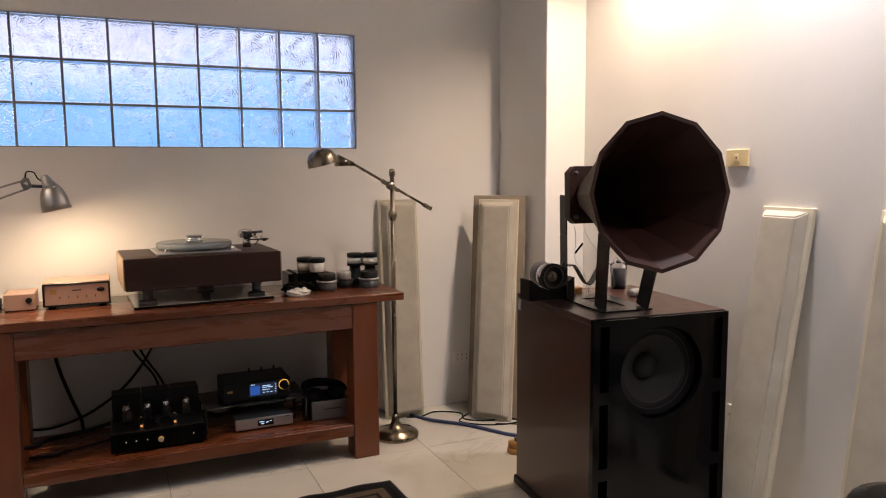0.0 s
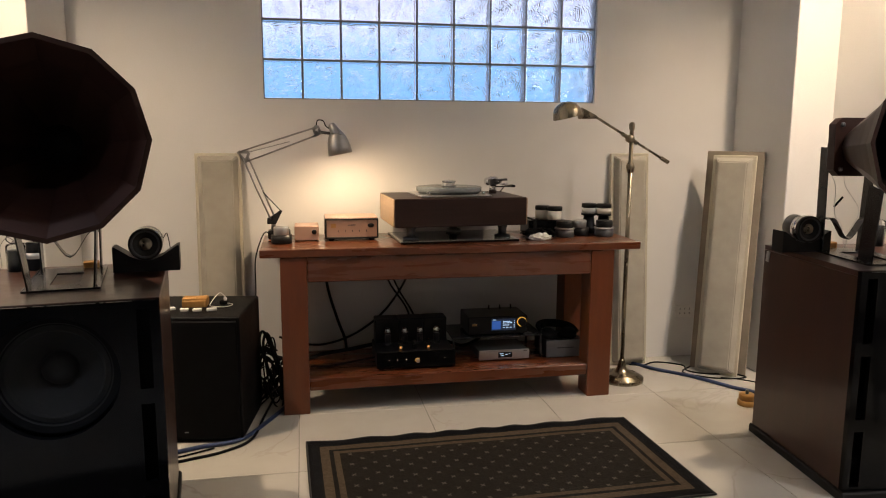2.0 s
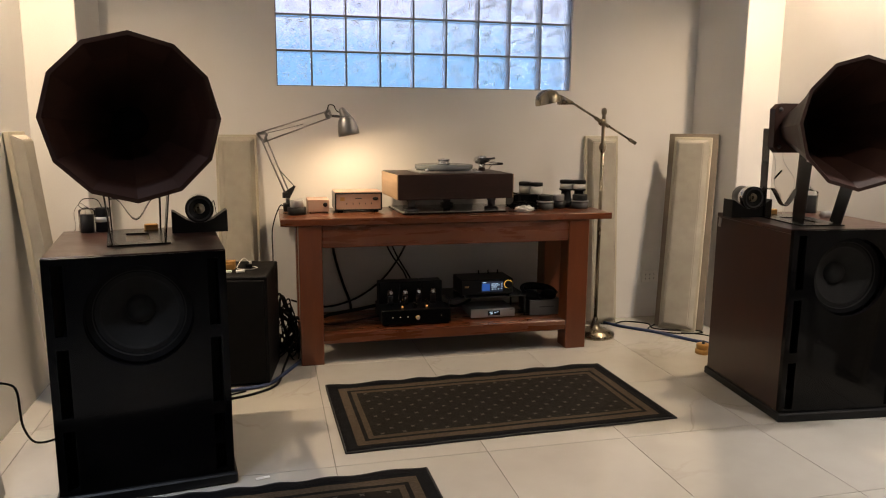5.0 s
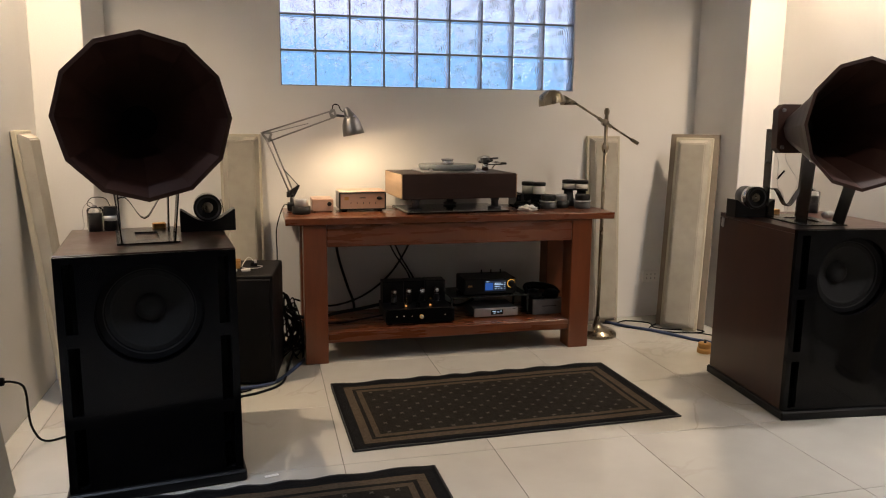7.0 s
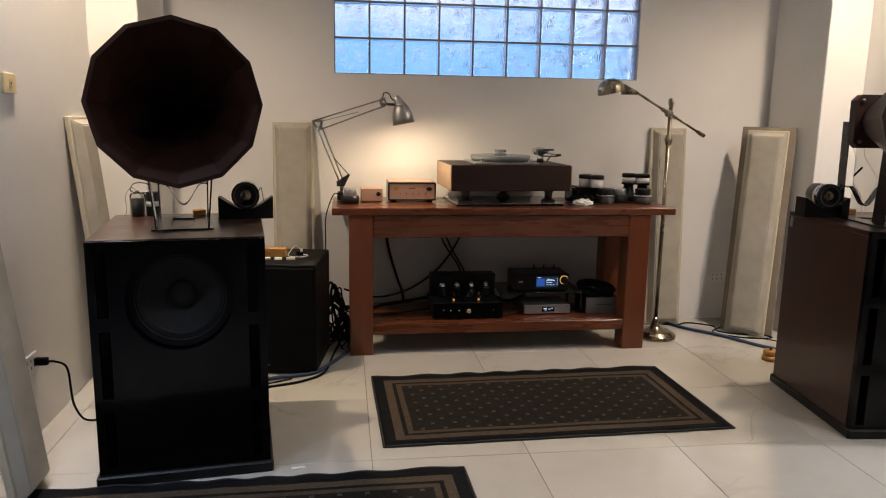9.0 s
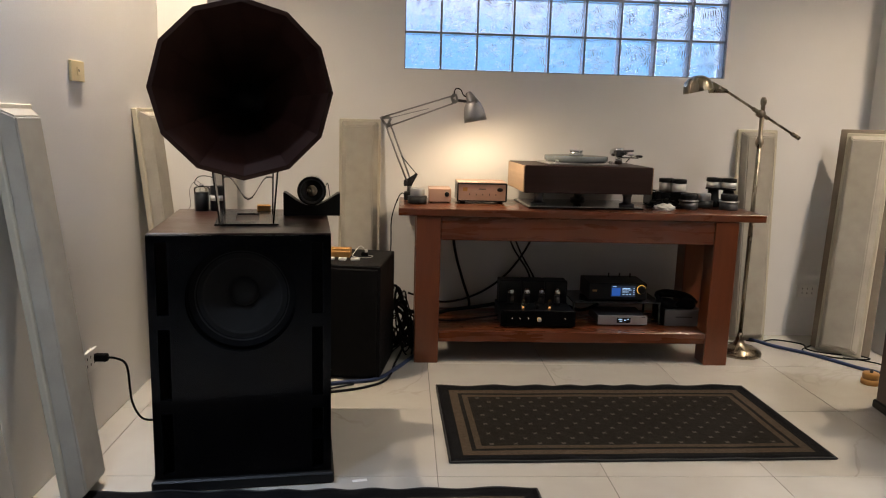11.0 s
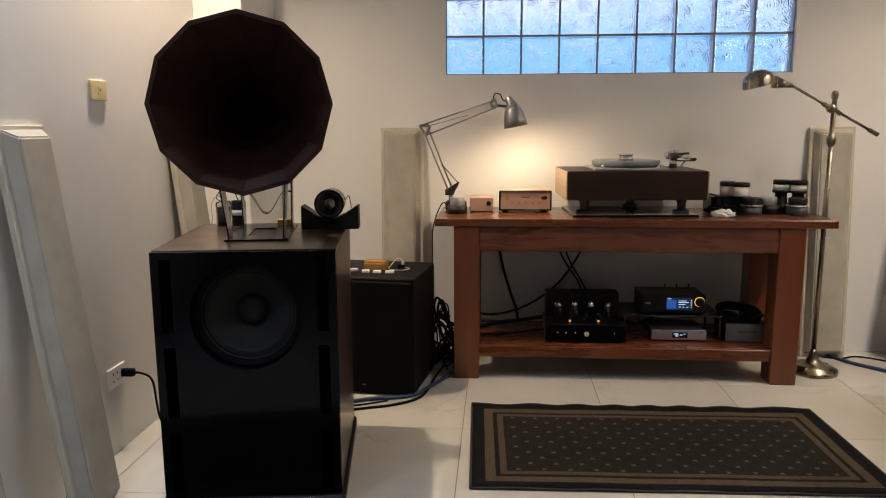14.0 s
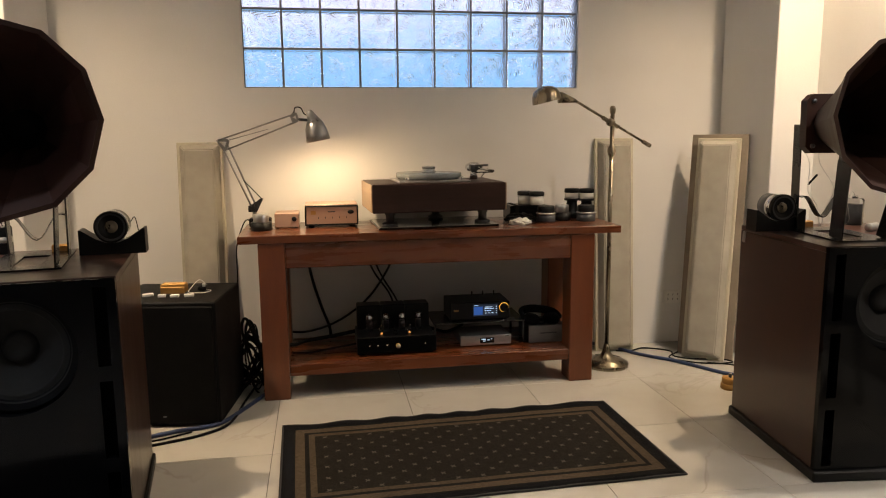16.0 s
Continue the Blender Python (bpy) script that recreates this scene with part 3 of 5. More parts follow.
def loudspeaker(m, label):
    s = thing("loudspeaker_cabinet", m, label, "loudspeaker", "horn loudspeakers")
    # origin: front left bottom corner; x along the front, y to the back
    t, f = 0.02, 0.0215
    part("top_panel", box(CW, CD - f, t, (CW / 2, (CD + f) / 2, CH - t), 0.0015), M_VENEER, s, "dark brown wood veneer panel")
    for x in (t / 2, CW - t / 2):
        part("side_panel", box(t, CD - f - 0.001, CH - t - 0.0425, (x, (CD + f) / 2, 0.041), 0.001), M_VENEER, s, "dark brown wood veneer panel")
    part("back_panel", box(CW - 2 * t - 0.002, t, CH - t - 0.0425, (CW / 2, CD - t / 2 - 0.002, 0.041), 0.001), M_VENEER, s)
    part("plinth", box(CW + 0.02, CD + 0.03, 0.04, (CW / 2, CD / 2 - 0.002, 0), 0.006), M_BLACK, s, "black base plinth")
    dz, dr = 0.640, 0.172
    slots = [rect(x0, z0, x0 + 0.036, z1) for x0 in (0.026, CW - 0.062) for z0, z1 in SLOT_ROWS]
    part("front_baffle", plate(rect(0.0005, 0.041, CW - 0.0005, CH - 0.003), [ring_points(CW / 2, dz, dr, 56)] + slots, 0.021), M_GLOSS, s, "black glossy front baffle")
    # black sheet added behind the slots in place of the unlit interior
    part("interior_shade_sheet", box(CW - 2 * t - 0.004, 0.012, CH - 0.09, (CW / 2, 0.24, 0.05)), M_BLACK, s)
    turn = pose(CW / 2, 0.024, dz, 90, 0, 0)
    part("driver_frame", lathe([(0.142, -0.030), (0.150, -0.022), (0.166, -0.020), (0.1715, -0.016), (0.1715, -0.045), (0.142, -0.05), (0.142, -0.030)], 56, turn, cap=False), M_RUBBER, s)
    part("surround", lathe([(0.122, -0.036), (0.126, -0.029), (0.130, -0.027), (0.134, -0.031), (0.138, -0.027), (0.142, -0.031), (0.146, -0.026), (0.150, -0.0215)], 56, turn, cap=False), M_CONE, s, "black pleated cloth surround")
    part("cone", lathe([(0.040, -0.098), (0.08, -0.070), (0.108, -0.048), (0.123, -0.036)], 56, turn, cap=False), M_CONE, s, "dark paper woofer cone")
    part("dust_cap", lathe([(0.050, -0.092), (0.045, -0.078), (0.034, -0.069), (0.018, -0.064), (0, -0.063)], 40, turn, cap=False), M_CONE, s)
    return s


def horn(m, label, wired):
    h = thing("horn_loudspeaker", m, label, "horn loudspeaker", "horns")
    # origin: middle of the base plate's front edge, on the cabinet top
    bw = 0.105
    base = plate([(-bw, 0), (bw, 0), (bw, 0.385), (-bw, 0.385)], [rect(-0.04, 0.08, 0.04, 0.28)], 0.006)
    part("base_plate", moved(base, Matrix.Translation((0, 0, 0.0065)) @ Matrix.Rotation(radians(-90), 4, "X")), M_STEEL_B, h, "black steel base plate with a slot")
    cy, cz = -0.2, 0.442
    bell = thing("horn_bell", pose(0, 0, 0), "", "")
    bell.parent = h
    for k in ("label", "category"):
        if k in bell: del bell[k]
    bell.matrix_basis = pose(0, cy, cz, -2.5, 0, 0)
    pm = mesh_of(petal(), M_HORN, "stave")
    for i in range(12):
        p = part("stave", pm, None, bell)
        p.matrix_basis = Matrix.Rotation(radians(30 * i), 4, "Y")
    fl = bmesh.new()
    c = 0.024
    q = 0.112
    octo = [(-q + c, -q), (q - c, -q), (q, -q + c), (q, q - c), (q - c, q), (-q + c, q), (-q, q - c), (-q, -q + c)]
    plate(octo, [ring_points(0, 0, 0.068, 24)], 0.045, fl)
    bmesh.ops.translate(fl, vec=(0, 0.452, 0), verts=fl.verts)
    part("throat_flange", fl, M_HORN, bell, "octagonal dark wooden throat flange")
    part("compression_driver", lathe([(0.0, 0), (0.06, 0), (0.075, 0.012), (0.075, 0.065), (0.055, 0.08), (0, 0.08)], 32, pose(0, 0.498, 0, -90, 0, 0)), M_BLACK, bell)
    part("throat", lathe([(0.0675, 0.462), (0.05, 0.478), (0.028, 0.495), (0, 0.496)], 24, pose(0, 0, 0, -90, 0, 0), cap=False), M_BLACK, bell)
    for x in (-0.085, 0.085):
        for z in (-0.085, 0.085):
            part("bolt", lathe([(0, 0), (0.009, 0), (0.009, 0.006), (0.004, 0.009), (0, 0.009)], 10, pose(x, 0.453, z, 90, 0, 0)), M_DKMETAL, bell)
    # flat-bar supports
    def bar(name, a, b2, w, th, across):
        a, b2 = Vector(a), Vector(b2)
        d = b2 - a
        z = d.normalized(); x = Vector(across); x = (x - z * x.dot(z)).normalized(); y = z.cross(x)
        rot = Matrix((x, y, z)).transposed().to_4x4()
        part(name, box(w, th, d.length, (0, 0, 0), 0.001, rot=Matrix.Translation(a) @ rot), M_STEEL_B, h)
    for sx in (-1, 1):
        bar("front_bar", (sx * 0.088, 0.045, 0.005), (sx * 0.1125, -0.018, 0.284), 0.080, 0.005, (0, 1, 0))
        bar("rear_bar", (sx * 0.088, 0.34, 0.005), (sx * 0.098, 0.335, 0.42), 0.058, 0.005, (0, 1, 0))
    # curved saddle strap between the rear bars
    b = bmesh.new()
    prev = None
    for i in range(15):
        u = -1 + 2 * i / 14
        x, z = u * 0.092, 0.055 + 0.085 * (1 - math.cos(min(1.0, abs(u) / 0.8) * math.pi)) / 2 - 0.004 * max(0.0, abs(u) - 0.8) / 0.2
        ring = [b.verts.new((x, y, z + dz2)) for y, dz2 in ((0.285, 0), (0.325, 0), (0.325, 0.004), (0.285, 0.004))]
        if prev:
            for k in range(4):
                b.faces.new((prev[k], prev[(k + 1) % 4], ring[(k + 1) % 4], ring[k]))
        else:
            b.faces.new(ring[::-1])
        prev = ring
    b.faces.new(prev)
    part("saddle_strap", b, M_STEEL_B, h)
    if wired:
        part("wire", tube([(-0.05, 0.40, 0.34), (-0.03, 0.36, 0.27), (-0.06, 0.30, 0.16), (0.0, 0.34, 0.10), (0.03, 0.36, 0.012)], 0.0013), M_ALU, h)
        part("wire", tube([(0.05, 0.40, 0.40), (0.02, 0.38, 0.28), (0.06, 0.33, 0.17), (0.04, 0.35, 0.08), (0.05, 0.38, 0.012)], 0.0013), M_ALU, h)
        part("resistor", rod((-0.052, 0.318, 0.185), (-0.012, 0.330, 0.222), 0.0042), M_RUBBER, h, "small dark resistor on thin leads")
    return h


def tweeter(m, label):
    t = thing("tweeter_on_cradle", m, label, "tweeter", "tweeters")
    # notched wooden cradle, origin at its base middle
    prof = [(-0.105, 0), (0.105, 0), (0.105, 0.085), (0.098, 0.085)]
    prof += [(0.05, 0.052), (0.02, 0.040), (-0.02, 0.040), (-0.05, 0.052), (-0.098, 0.085), (-0.105, 0.085)]
    part("cradle", moved(plate(prof, [], 0.075), Matrix.Translation((0, -0.04, 0))), M_BLACK, t, "black wooden V-shaped cradle")
    turn = pose(0, 0.062, 0.094, 90, 0, 0)
    part("housing", lathe([(0, 0), (0.044, 0), (0.05, 0.006), (0.05, 0.08), (0.047, 0.086), (0.047, 0.10), (0.052, 0.104), (0.052, 0.112), (0.046, 0.116), (0.04, 0.113)], 40, turn, cap=False), M_DKMETAL, t, "gunmetal cylindrical housing")
    part("trim_ring", lathe([(0.0535, 0.098), (0.054, 0.102), (0.054, 0.115), (0.052, 0.118), (0.0485, 0.118), (0.047, 0.115)], 40, turn, cap=False), M_BLACK, t, "black front ring")
    part("band", lathe([(0.0502, 0.060), (0.0525, 0.062), (0.0525, 0.094), (0.0502, 0.096)], 40, turn, cap=False), M_CHROME, t, "polished metal band")
    part("faceplate", lathe([(0.046, 0.1145), (0.03, 0.110), (0.021, 0.10), (0.0, 0.10)], 40, turn, cap=False), M_BLACK, t)
    part("diaphragm", lathe([(0.021, 0.101), (0.019, 0.108), (0.013, 0.106), (0.007, 0.112), (0, 0.114)], 28, turn, cap=False), M_BRASS, t, "small brass-coloured diaphragm")
    part("wire", tube([(0.05, 0.055, 0.10), (0.06, 0.09, 0.11), (0.07, 0.10, 0.05), (0.085, 0.11, 0.006)], 0.0016), M_BLACK, t)
    return t


aL, aR = 7.5, -5.5
TRL = Vector((-0.614, 2.119, 0))
uL = Vector((math.cos(radians(aL)), math.sin(radians(aL)), 0))
OL = TRL - CW * uL
mL = pose(OL.x, OL.y, 0, 0, 0, aL)
mR = pose(1.684, 2.162, 0, 0, 0, aR)
loudspeaker(mL, "tall dark wood loudspeaker cabinet with a glossy black front, on tiles")
loudspeaker(mR, "tall dark wood loudspeaker cabinet with a glossy black front, on tiles")
horn(pose(-0.912, 2.265, CH, 0, 0, 10.5), "large twelve-sided dark wooden horn on a black steel stand", False)
horn(pose(1.892, 2.245, CH, 0, 0, -7), "large twelve-sided dark wooden horn with thin hanging wires", True)
tweeter(pose(-0.735, 2.60, CH, 0, 0, 6), "round gunmetal tweeter resting in a black wooden cradle")
tweeter(pose(1.785, 2.625, CH, 0, 0, -2), "round gunmetal tweeter resting in a black wooden cradle")


def capacitor(m, core=M_DKMETAL):
    c = thing("glass_canister", m, "clear glass canister with a metal core on the cabinet top", "canister", "glass canisters")
    part("glass_body", lathe([(0, 0.001), (0.034, 0.001), (0.036, 0.006), (0.036, 0.105), (0.03, 0.112), (0, 0.112)], 28), M_GLASS, c)
    part("core", lathe([(0, 0.004), (0.024, 0.004), (0.024, 0.085), (0, 0.085)], 20), core, c)
    part("terminal", lathe([(0, 0.112), (0.012, 0.112), (0.012, 0.122), (0.005, 0.126), (0, 0.128)], 14), M_CHROME, c)
    part("lead_wire", tube([(0, 0, 0.124), (-0.025, -0.01, 0.14), (-0.05, -0.02, 0.10), (-0.045, -0.03, 0.03), (-0.06, -0.03, 0.004)], 0.0013), M_CHROME, c)
    return c


cap = capacitor(pose(2.20, 2.70, CH))
copy_thing(cap, pose(-1.160, 2.640, CH) @ Matrix.Scale(0.82, 4))
dk = thing("film_canister", pose(-1.106, 2.655, CH) @ Matrix.Scale(0.80, 4), "black canister with a pale label band on the cabinet top", "canister")
part("canister_body", lathe([(0, 0), (0.031, 0), (0.033, 0.004), (0.033, 0.115), (0.028, 0.12), (0, 0.12)], 28), M_BLACK, dk)
part("label_band", lathe([(0.0332, 0.05), (0.0337, 0.05), (0.0337, 0.075), (0.0332, 0.075), (0.0332, 0.05)], 28, cap=False), M_JAR, dk, "pale label band")
part("lead_wire", tube([(0, 0, 0.118), (-0.02, -0.01, 0.16), (-0.075, -0.02, 0.165), (-0.10, -0.02, 0.135), (-0.075, -0.02, 0.115), (-0.03, -0.035, 0.12), (0.03, -0.04, 0.115)], 0.0022), M_RUBBER, dk, "black lead")
sp = thing("silver_spool", pose(2.125, 2.50, CH + 0.0165), "small silver cylinder lying on the cabinet top", "cylinder")
part("barrel", lathe([(0, -0.028), (0.016, -0.028), (0.0165, -0.026), (0.0165, 0.026), (0.016, 0.028), (0, 0.028)], 24, pose(0, 0, 0, 0, 90, 20)), M_ALU, sp)
part("end_cap", lathe([(0, 0.028), (0.008, 0.028), (0.008, 0.032), (0, 0.032)], 16, pose(0, 0, 0, 0, 90, 20)), M_GOLD, sp)
for x, y in ((1.95, 2.66), (-0.925, 2.64)):
    solo("copper_block", box(0.05, 0.032, 0.028, (0, 0, 0), 0.003), M_GOLD, pose(x, y, CH, 0, 0, 15), "small copper-coloured block on the cabinet top", "block", "copper blocks")

# ---- subwoofer ----
sub = thing("subwoofer", pose(-0.487, 3.078, 0, 0, 0, -8), "black textured subwoofer box on the floor beside the bench", "subwoofer")
part("cabinet", box(0.46, 0.42, 0.545, (-0.23, 0.222, 0.006), 0.012, seg=3), M_SUB, sub)
part("grille", box(0.44, 0.014, 0.515, (-0.23, 0.006, 0.02), 0.005), M_RUBBER, sub, "black cloth grille")
part("badge", box(0.016, 0.002, 0.004, (-0.235, -0.0015, 0.048)), M_ALU, sub)
for x, y in ((-0.42, 0.05), (-0.04, 0.05), (-0.42, 0.39), (-0.04, 0.39)):
    part("foot", lathe([(0, 0), (0.014, 0), (0.014, 0.0065), (0, 0.0065)], 12, pose(x, y, 0)), M_RUBBER, sub)
ST = 0.551
gb = thing("gold_circuit_box", pose(-0.690, 3.33, ST, 0, 0, -4), "gold anodised ribbed box lying on the subwoofer", "box")
part("shell", box(0.105, 0.07, 0.03, (0, 0, 0), 0.002), M_GOLD, gb)
for i in range(4):
    part("fin", box(0.104, 0.006, 0.012, (0, -0.026 + 0.0173 * i, 0.029), 0.001), M_GOLD, gb)
for x, y, r, w in ((-0.79, 3.265, 25, 0.045), (-0.725, 3.235, 5, 0.034), (-0.67, 3.225, -4, 0.036), (-0.61, 3.225, 10, 0.042)):
    solo("white_connector", box(w, 0.022, 0.012, (0, 0, 0), 0.002), M_WHITE, pose(x, y, ST, 0, 0, r), "small white plastic connector on the subwoofer", "connector", "white connectors")
pl = thing("power_plug", pose(-0.572, 3.345, ST), "small black plug with a pale tip on the subwoofer", "plug")
part("plug_body", box(0.034, 0.024, 0.018, (0, 0, 0), 0.004), M_RUBBER, pl)
part("tip", lathe([(0, 0.018), (0.007, 0.018), (0.007, 0.03), (0.004, 0.034), (0, 0.034)], 14, pose(0.008, 0, 0)), M_WHITE, pl)
solo("thin_lead", tube([(-0.555, 3.345, ST + 0.004), (-0.53, 3.32, ST + 0.003), (-0.56, 3.28, ST + 0.003), (-0.62, 3.30, ST + 0.003), (-0.63, 3.37, ST + 0.003), (-0.60, 3.45, ST + 0.03), (-0.57, 3.46, ST + 0.003)], 0.0018), M_WHITE, I4, "thin pale lead lying on the subwoofer", "cable")

# ---- acoustic panels ----
def acoustic_panel(m, w=0.228, label="tall narrow beige fabric acoustic panel leaning on the wall"):
    """Back board at y = 0, raised bevelled face towards -y, foot at z = 0."""
    p = thing("acoustic_panel", m, label, "acoustic panel", "acoustic panels")
    H = 1.215
    part("backing_frame", box(w, 0.022, H, (0, -0.011, 0), 0.003), M_EDGE, p, "cream fabric-wrapped frame edge")
    b = bmesh.new()
    q, e, d = 0.012, 0.040, 0.062
    lo = [b.verts.new(v) for v in ((-w / 2 + q, -0.022, q), (w / 2 - q, -0.022, q), (w / 2 - q, -0.022, H - q), (-w / 2 + q, -0.022, H - q))]
    hi = [b.verts.new(v) for v in ((-w / 2 + e, -d, e), (w / 2 - e, -d, e), (w / 2 - e, -d, H - e), (-w / 2 + e, -d, H - e))]
    b.faces.new(hi); b.faces.new(lo[::-1])
    for i in range(4):
        b.faces.new((lo[i], lo[(i + 1) % 4], hi[(i + 1) % 4], hi[i]))
    bmesh.ops.recalc_face_normals(b, faces=b.faces[:])
    bmesh.ops.bevel(b, geom=b.edges[:], offset=0.005, segments=2, affect="EDGES")
    for f in b.faces: f.smooth = False
    part("fabric_pad", b, M_FOAM, p, "beige bevelled fabric pad")
    return p


def leaning(x, y, foot, face):
    """Panel with its top against a wall at (x, y) and its foot `foot` metres out; face: turn about z."""
    tilt = math.degrees(math.asin(foot / 1.215))
    out = Matrix.Rotation(radians(face), 4, "Z") @ Vector((0, -foot, 0))
    return pose(x + out.x, y + out.y, 0.0) @ pose(0, 0, 0, 0, 0, face) @ pose(0, 0, 0, -tilt, 0, 0)


pan = acoustic_panel(leaning(-0.632, Y1 - 0.002, 0.09, 0))
for x, y, foot, face in ((1.620, Y1 - 0.002, 0.09, 0), (2.142, 3.684, 0.14, -45), (-1.547, 3.13, 0.12, 90), (-1.547, 2.02, 0.14, 90), (-1.547, 1.52, 0.14, 90),
                         (2.517, 2.085, 0.20, -90), (2.517, 1.60, 0.16, -90)):
    copy_thing(pan, leaning(x, y, foot, face) @ Matrix.Diagonal((1, 1, 1.02 if abs(face) == 90 else 1.0, 1)))
board = thing("acoustic_panel", leaning(2.163, 3.714, 0.13, -43.6), "brown-backed acoustic panel leaning behind a cream one", "acoustic panel", "acoustic panels")
part("backing_board", box(0.30, 0.02, 1.235, (0, -0.010, 0), 0.003), M_BACKING, board, "grey-brown fabric-covered board")

# ---- rugs ----
def rug(m, label):
    r = thing("rug", m, label, "rug", "rugs")
    b = bmesh.new()
    nx, ny = 60, 24
    g = [[None] * (ny + 1) for _ in range(nx + 1)]
    for i in range(nx + 1):
        for j in range(ny + 1):
            x, y = (i / nx - 0.5) * (RUG_W - 0.012), (j / ny - 0.5) * (RUG_D - 0.012)
            back = max(0, (j / ny - 0.9) / 0.1)
            front = max(0, (0.06 - j / ny) / 0.06)
            z = 0.006 + 0.007 * back * (0.5 + 0.5 * math.sin(x * 34 + 2 * math.sin(x * 5))) + 0.003 * front * (0.5 + 0.5 * math.sin(x * 21 + 1)) + 0.0008 * math.sin(x * 13) * math.sin(y * 17)
            g[i][j] = b.verts.new((x, y, z))
    for i in range(nx):
        for j in range(ny):
            f = b.faces.new((g[i][j], g[i + 1][j], g[i + 1][j + 1], g[i][j + 1])); f.smooth = True
    rim = [g[i][0] for i in range(nx + 1)] + [g[nx][j] for j in range(1, ny + 1)] + [g[i][ny] for i in range(nx - 1, -1, -1)] + [g[0][j] for j in range(ny - 1, 0, -1)]
    line = [v.co.copy() - Vector((0, 0, 0.002)) for v in rim]
    low = [b.verts.new((v.co.x, v.co.y, 0.0005)) for v in rim]
    for i in range(len(rim)):
        j = (i + 1) % len(rim)
        b.faces.new((rim[i], low[i], low[j], rim[j]))
    part("woven_field", b, M_RUG, r)
    part("binding", tube(line + [line[0]], 0.0048, seg=6, smooth=False), M_BIND, r, "black bound edge")
    return r


first = rug(pose(0.522, 2.648, 0, 0, 0, 1.5), "dark brown flat-woven rug with tan border bands on the tiles")
copy_thing(first, pose(-0.642, 1.662, 0, 0, 0, 1.3))

# ---- turntable ----
# grey base stands in for the bright wall mirrored in dark glass
M_BOARD = surf("wall_reflection_glass", (0.20, 0.19, 0.17), (0.25, 0.24, 0.22), 0.04, 0, 5, 90, 0.0, rough_var=0.02, spec=1.0)
tt = thing("turntable", pose(0.535, 3.645, BZ, 0, 0, 3), "turntable with a dark walnut plinth on an isolation board", "turntable")
part("isolation_board", box(0.60, 0.38, 0.010, (0.0, -0.005, 0.0), 0.002), M_GLOSS, tt, "black-edged isolation board")
part("board_top", box(0.592, 0.372, 0.0024, (0.0, -0.005, 0.0098), 0.0004), M_BOARD, tt, "polished glass sheet, its grey imitating the mirrored wall")
part("plinth", box(0.660, 0.42, 0.138, (0, 0, 0.082), 0.004), M_WALNUT, tt, "dark walnut plinth")
for x in (-0.3325, 0.3325):
    part("side_panel", box(0.005, 0.414, 0.132, (x, 0, 0.085), 0.001), M_MAPLE, tt, "pale wooden side panel")
for x, y in ((-0.235, -0.12), (0.235, -0.12), (0.05, 0.15)):
    f = part("foot", lathe([(0, 0.0125), (0.036, 0.0125), (0.040, 0.016), (0.040, 0.024), (0.034, 0.028), (0.021, 0.031), (0.021, 0.062), (0.025, 0.066), (0.025, 0.0825), (0, 0.0825)], 24, pose(x, y, 0)), M_DKMETAL, tt, "turned metal isolation foot")
deck = part("motor_plate", box(0.36, 0.30, 0.010, (-0.015, -0.01, 0.228), 0.004), M_ALU, tt)
deck.location.z = -0.008
for x, y in ((-0.15, -0.135), (0.0, -0.145), (0.13, -0.135)):
    part("levelling_screw", lathe([(0, 0.238), (0.010, 0.238), (0.011, 0.250), (0.006, 0.255), (0, 0.256)], 14, pose(x, y, 0)), M_CHROME, deck)
part("platter", lathe([(0, 0.240), (0.158, 0.240), (0.158, 0.247), (0.164, 0.248), (0.166, 0.251), (0.166, 0.268), (0.163, 0.271), (0.03, 0.270), (0, 0.270)], 56, pose(-0.015, 0.0, 0)), M_PLATTER, deck, "frosted grey-blue acrylic platter")
part("record_clamp", lathe([(0, 0.271), (0.036, 0.271), (0.037, 0.274), (0.037, 0.282), (0.033, 0.284), (0.033, 0.294), (0.036, 0.296), (0.036, 0.301), (0.03, 0.303), (0, 0.303)], 32, pose(-0.015, 0.0, 0)), M_CHROME, deck, "chrome record clamp")
arm = part("tonearm", rod((0.235, 0.05, 0.228), (0.235, 0.05, 0.275), 0.020, seg=20), M_CHROME, tt, "chrome and black tonearm")
arm.location.z = -0.008
part("arm_tube", rod((0.235, 0.06, 0.287), (0.262, -0.16, 0.283), 0.0045), M_CHROME, arm)
part("pivot_housing", box(0.044, 0.05, 0.03, (0.235, 0.05, 0.274), 0.006, seg=2), M_DKMETAL, arm)
part("counterweight", lathe([(0, -0.02), (0.02, -0.02), (0.021, -0.017), (0.021, 0.017), (0.02, 0.02), (0, 0.02)], 24, pose(0.229, 0.105, 0.288, 90, 0, 7)), M_CHROME, arm)
part("arm_rest", box(0.10, 0.008, 0.006, (0.285, 0.02, 0.262), 0.002), M_BLACK, arm)
part("headshell", box(0.02, 0.045, 0.012, (0.264, -0.175, 0.276), 0.003), M_BLACK, arm)
part("lift_lever", rod((0.27, 0.03, 0.24), (0.30, 0.01, 0.285), 0.003), M_CHROME, arm)
part("bearing_yoke", lathe([(0, 0), (0.026, 0), (0.027, 0.004), (0.027, 0.012), (0.02, 0.016), (0, 0.016)], 24, pose(0.235, 0.05, 0.300)), M_CHROME, arm)
part("anti_skate_dial", lathe([(0, 0), (0.010, 0), (0.010, 0.012), (0, 0.012)], 18, pose(0.268, 0.05, 0.29, 0, 90, 0)), M_CHROME, arm)
part("finger_lift", rod((0.25, 0.04, 0.298), (0.305, 0.02, 0.302), 0.006), M_DKMETAL, arm)

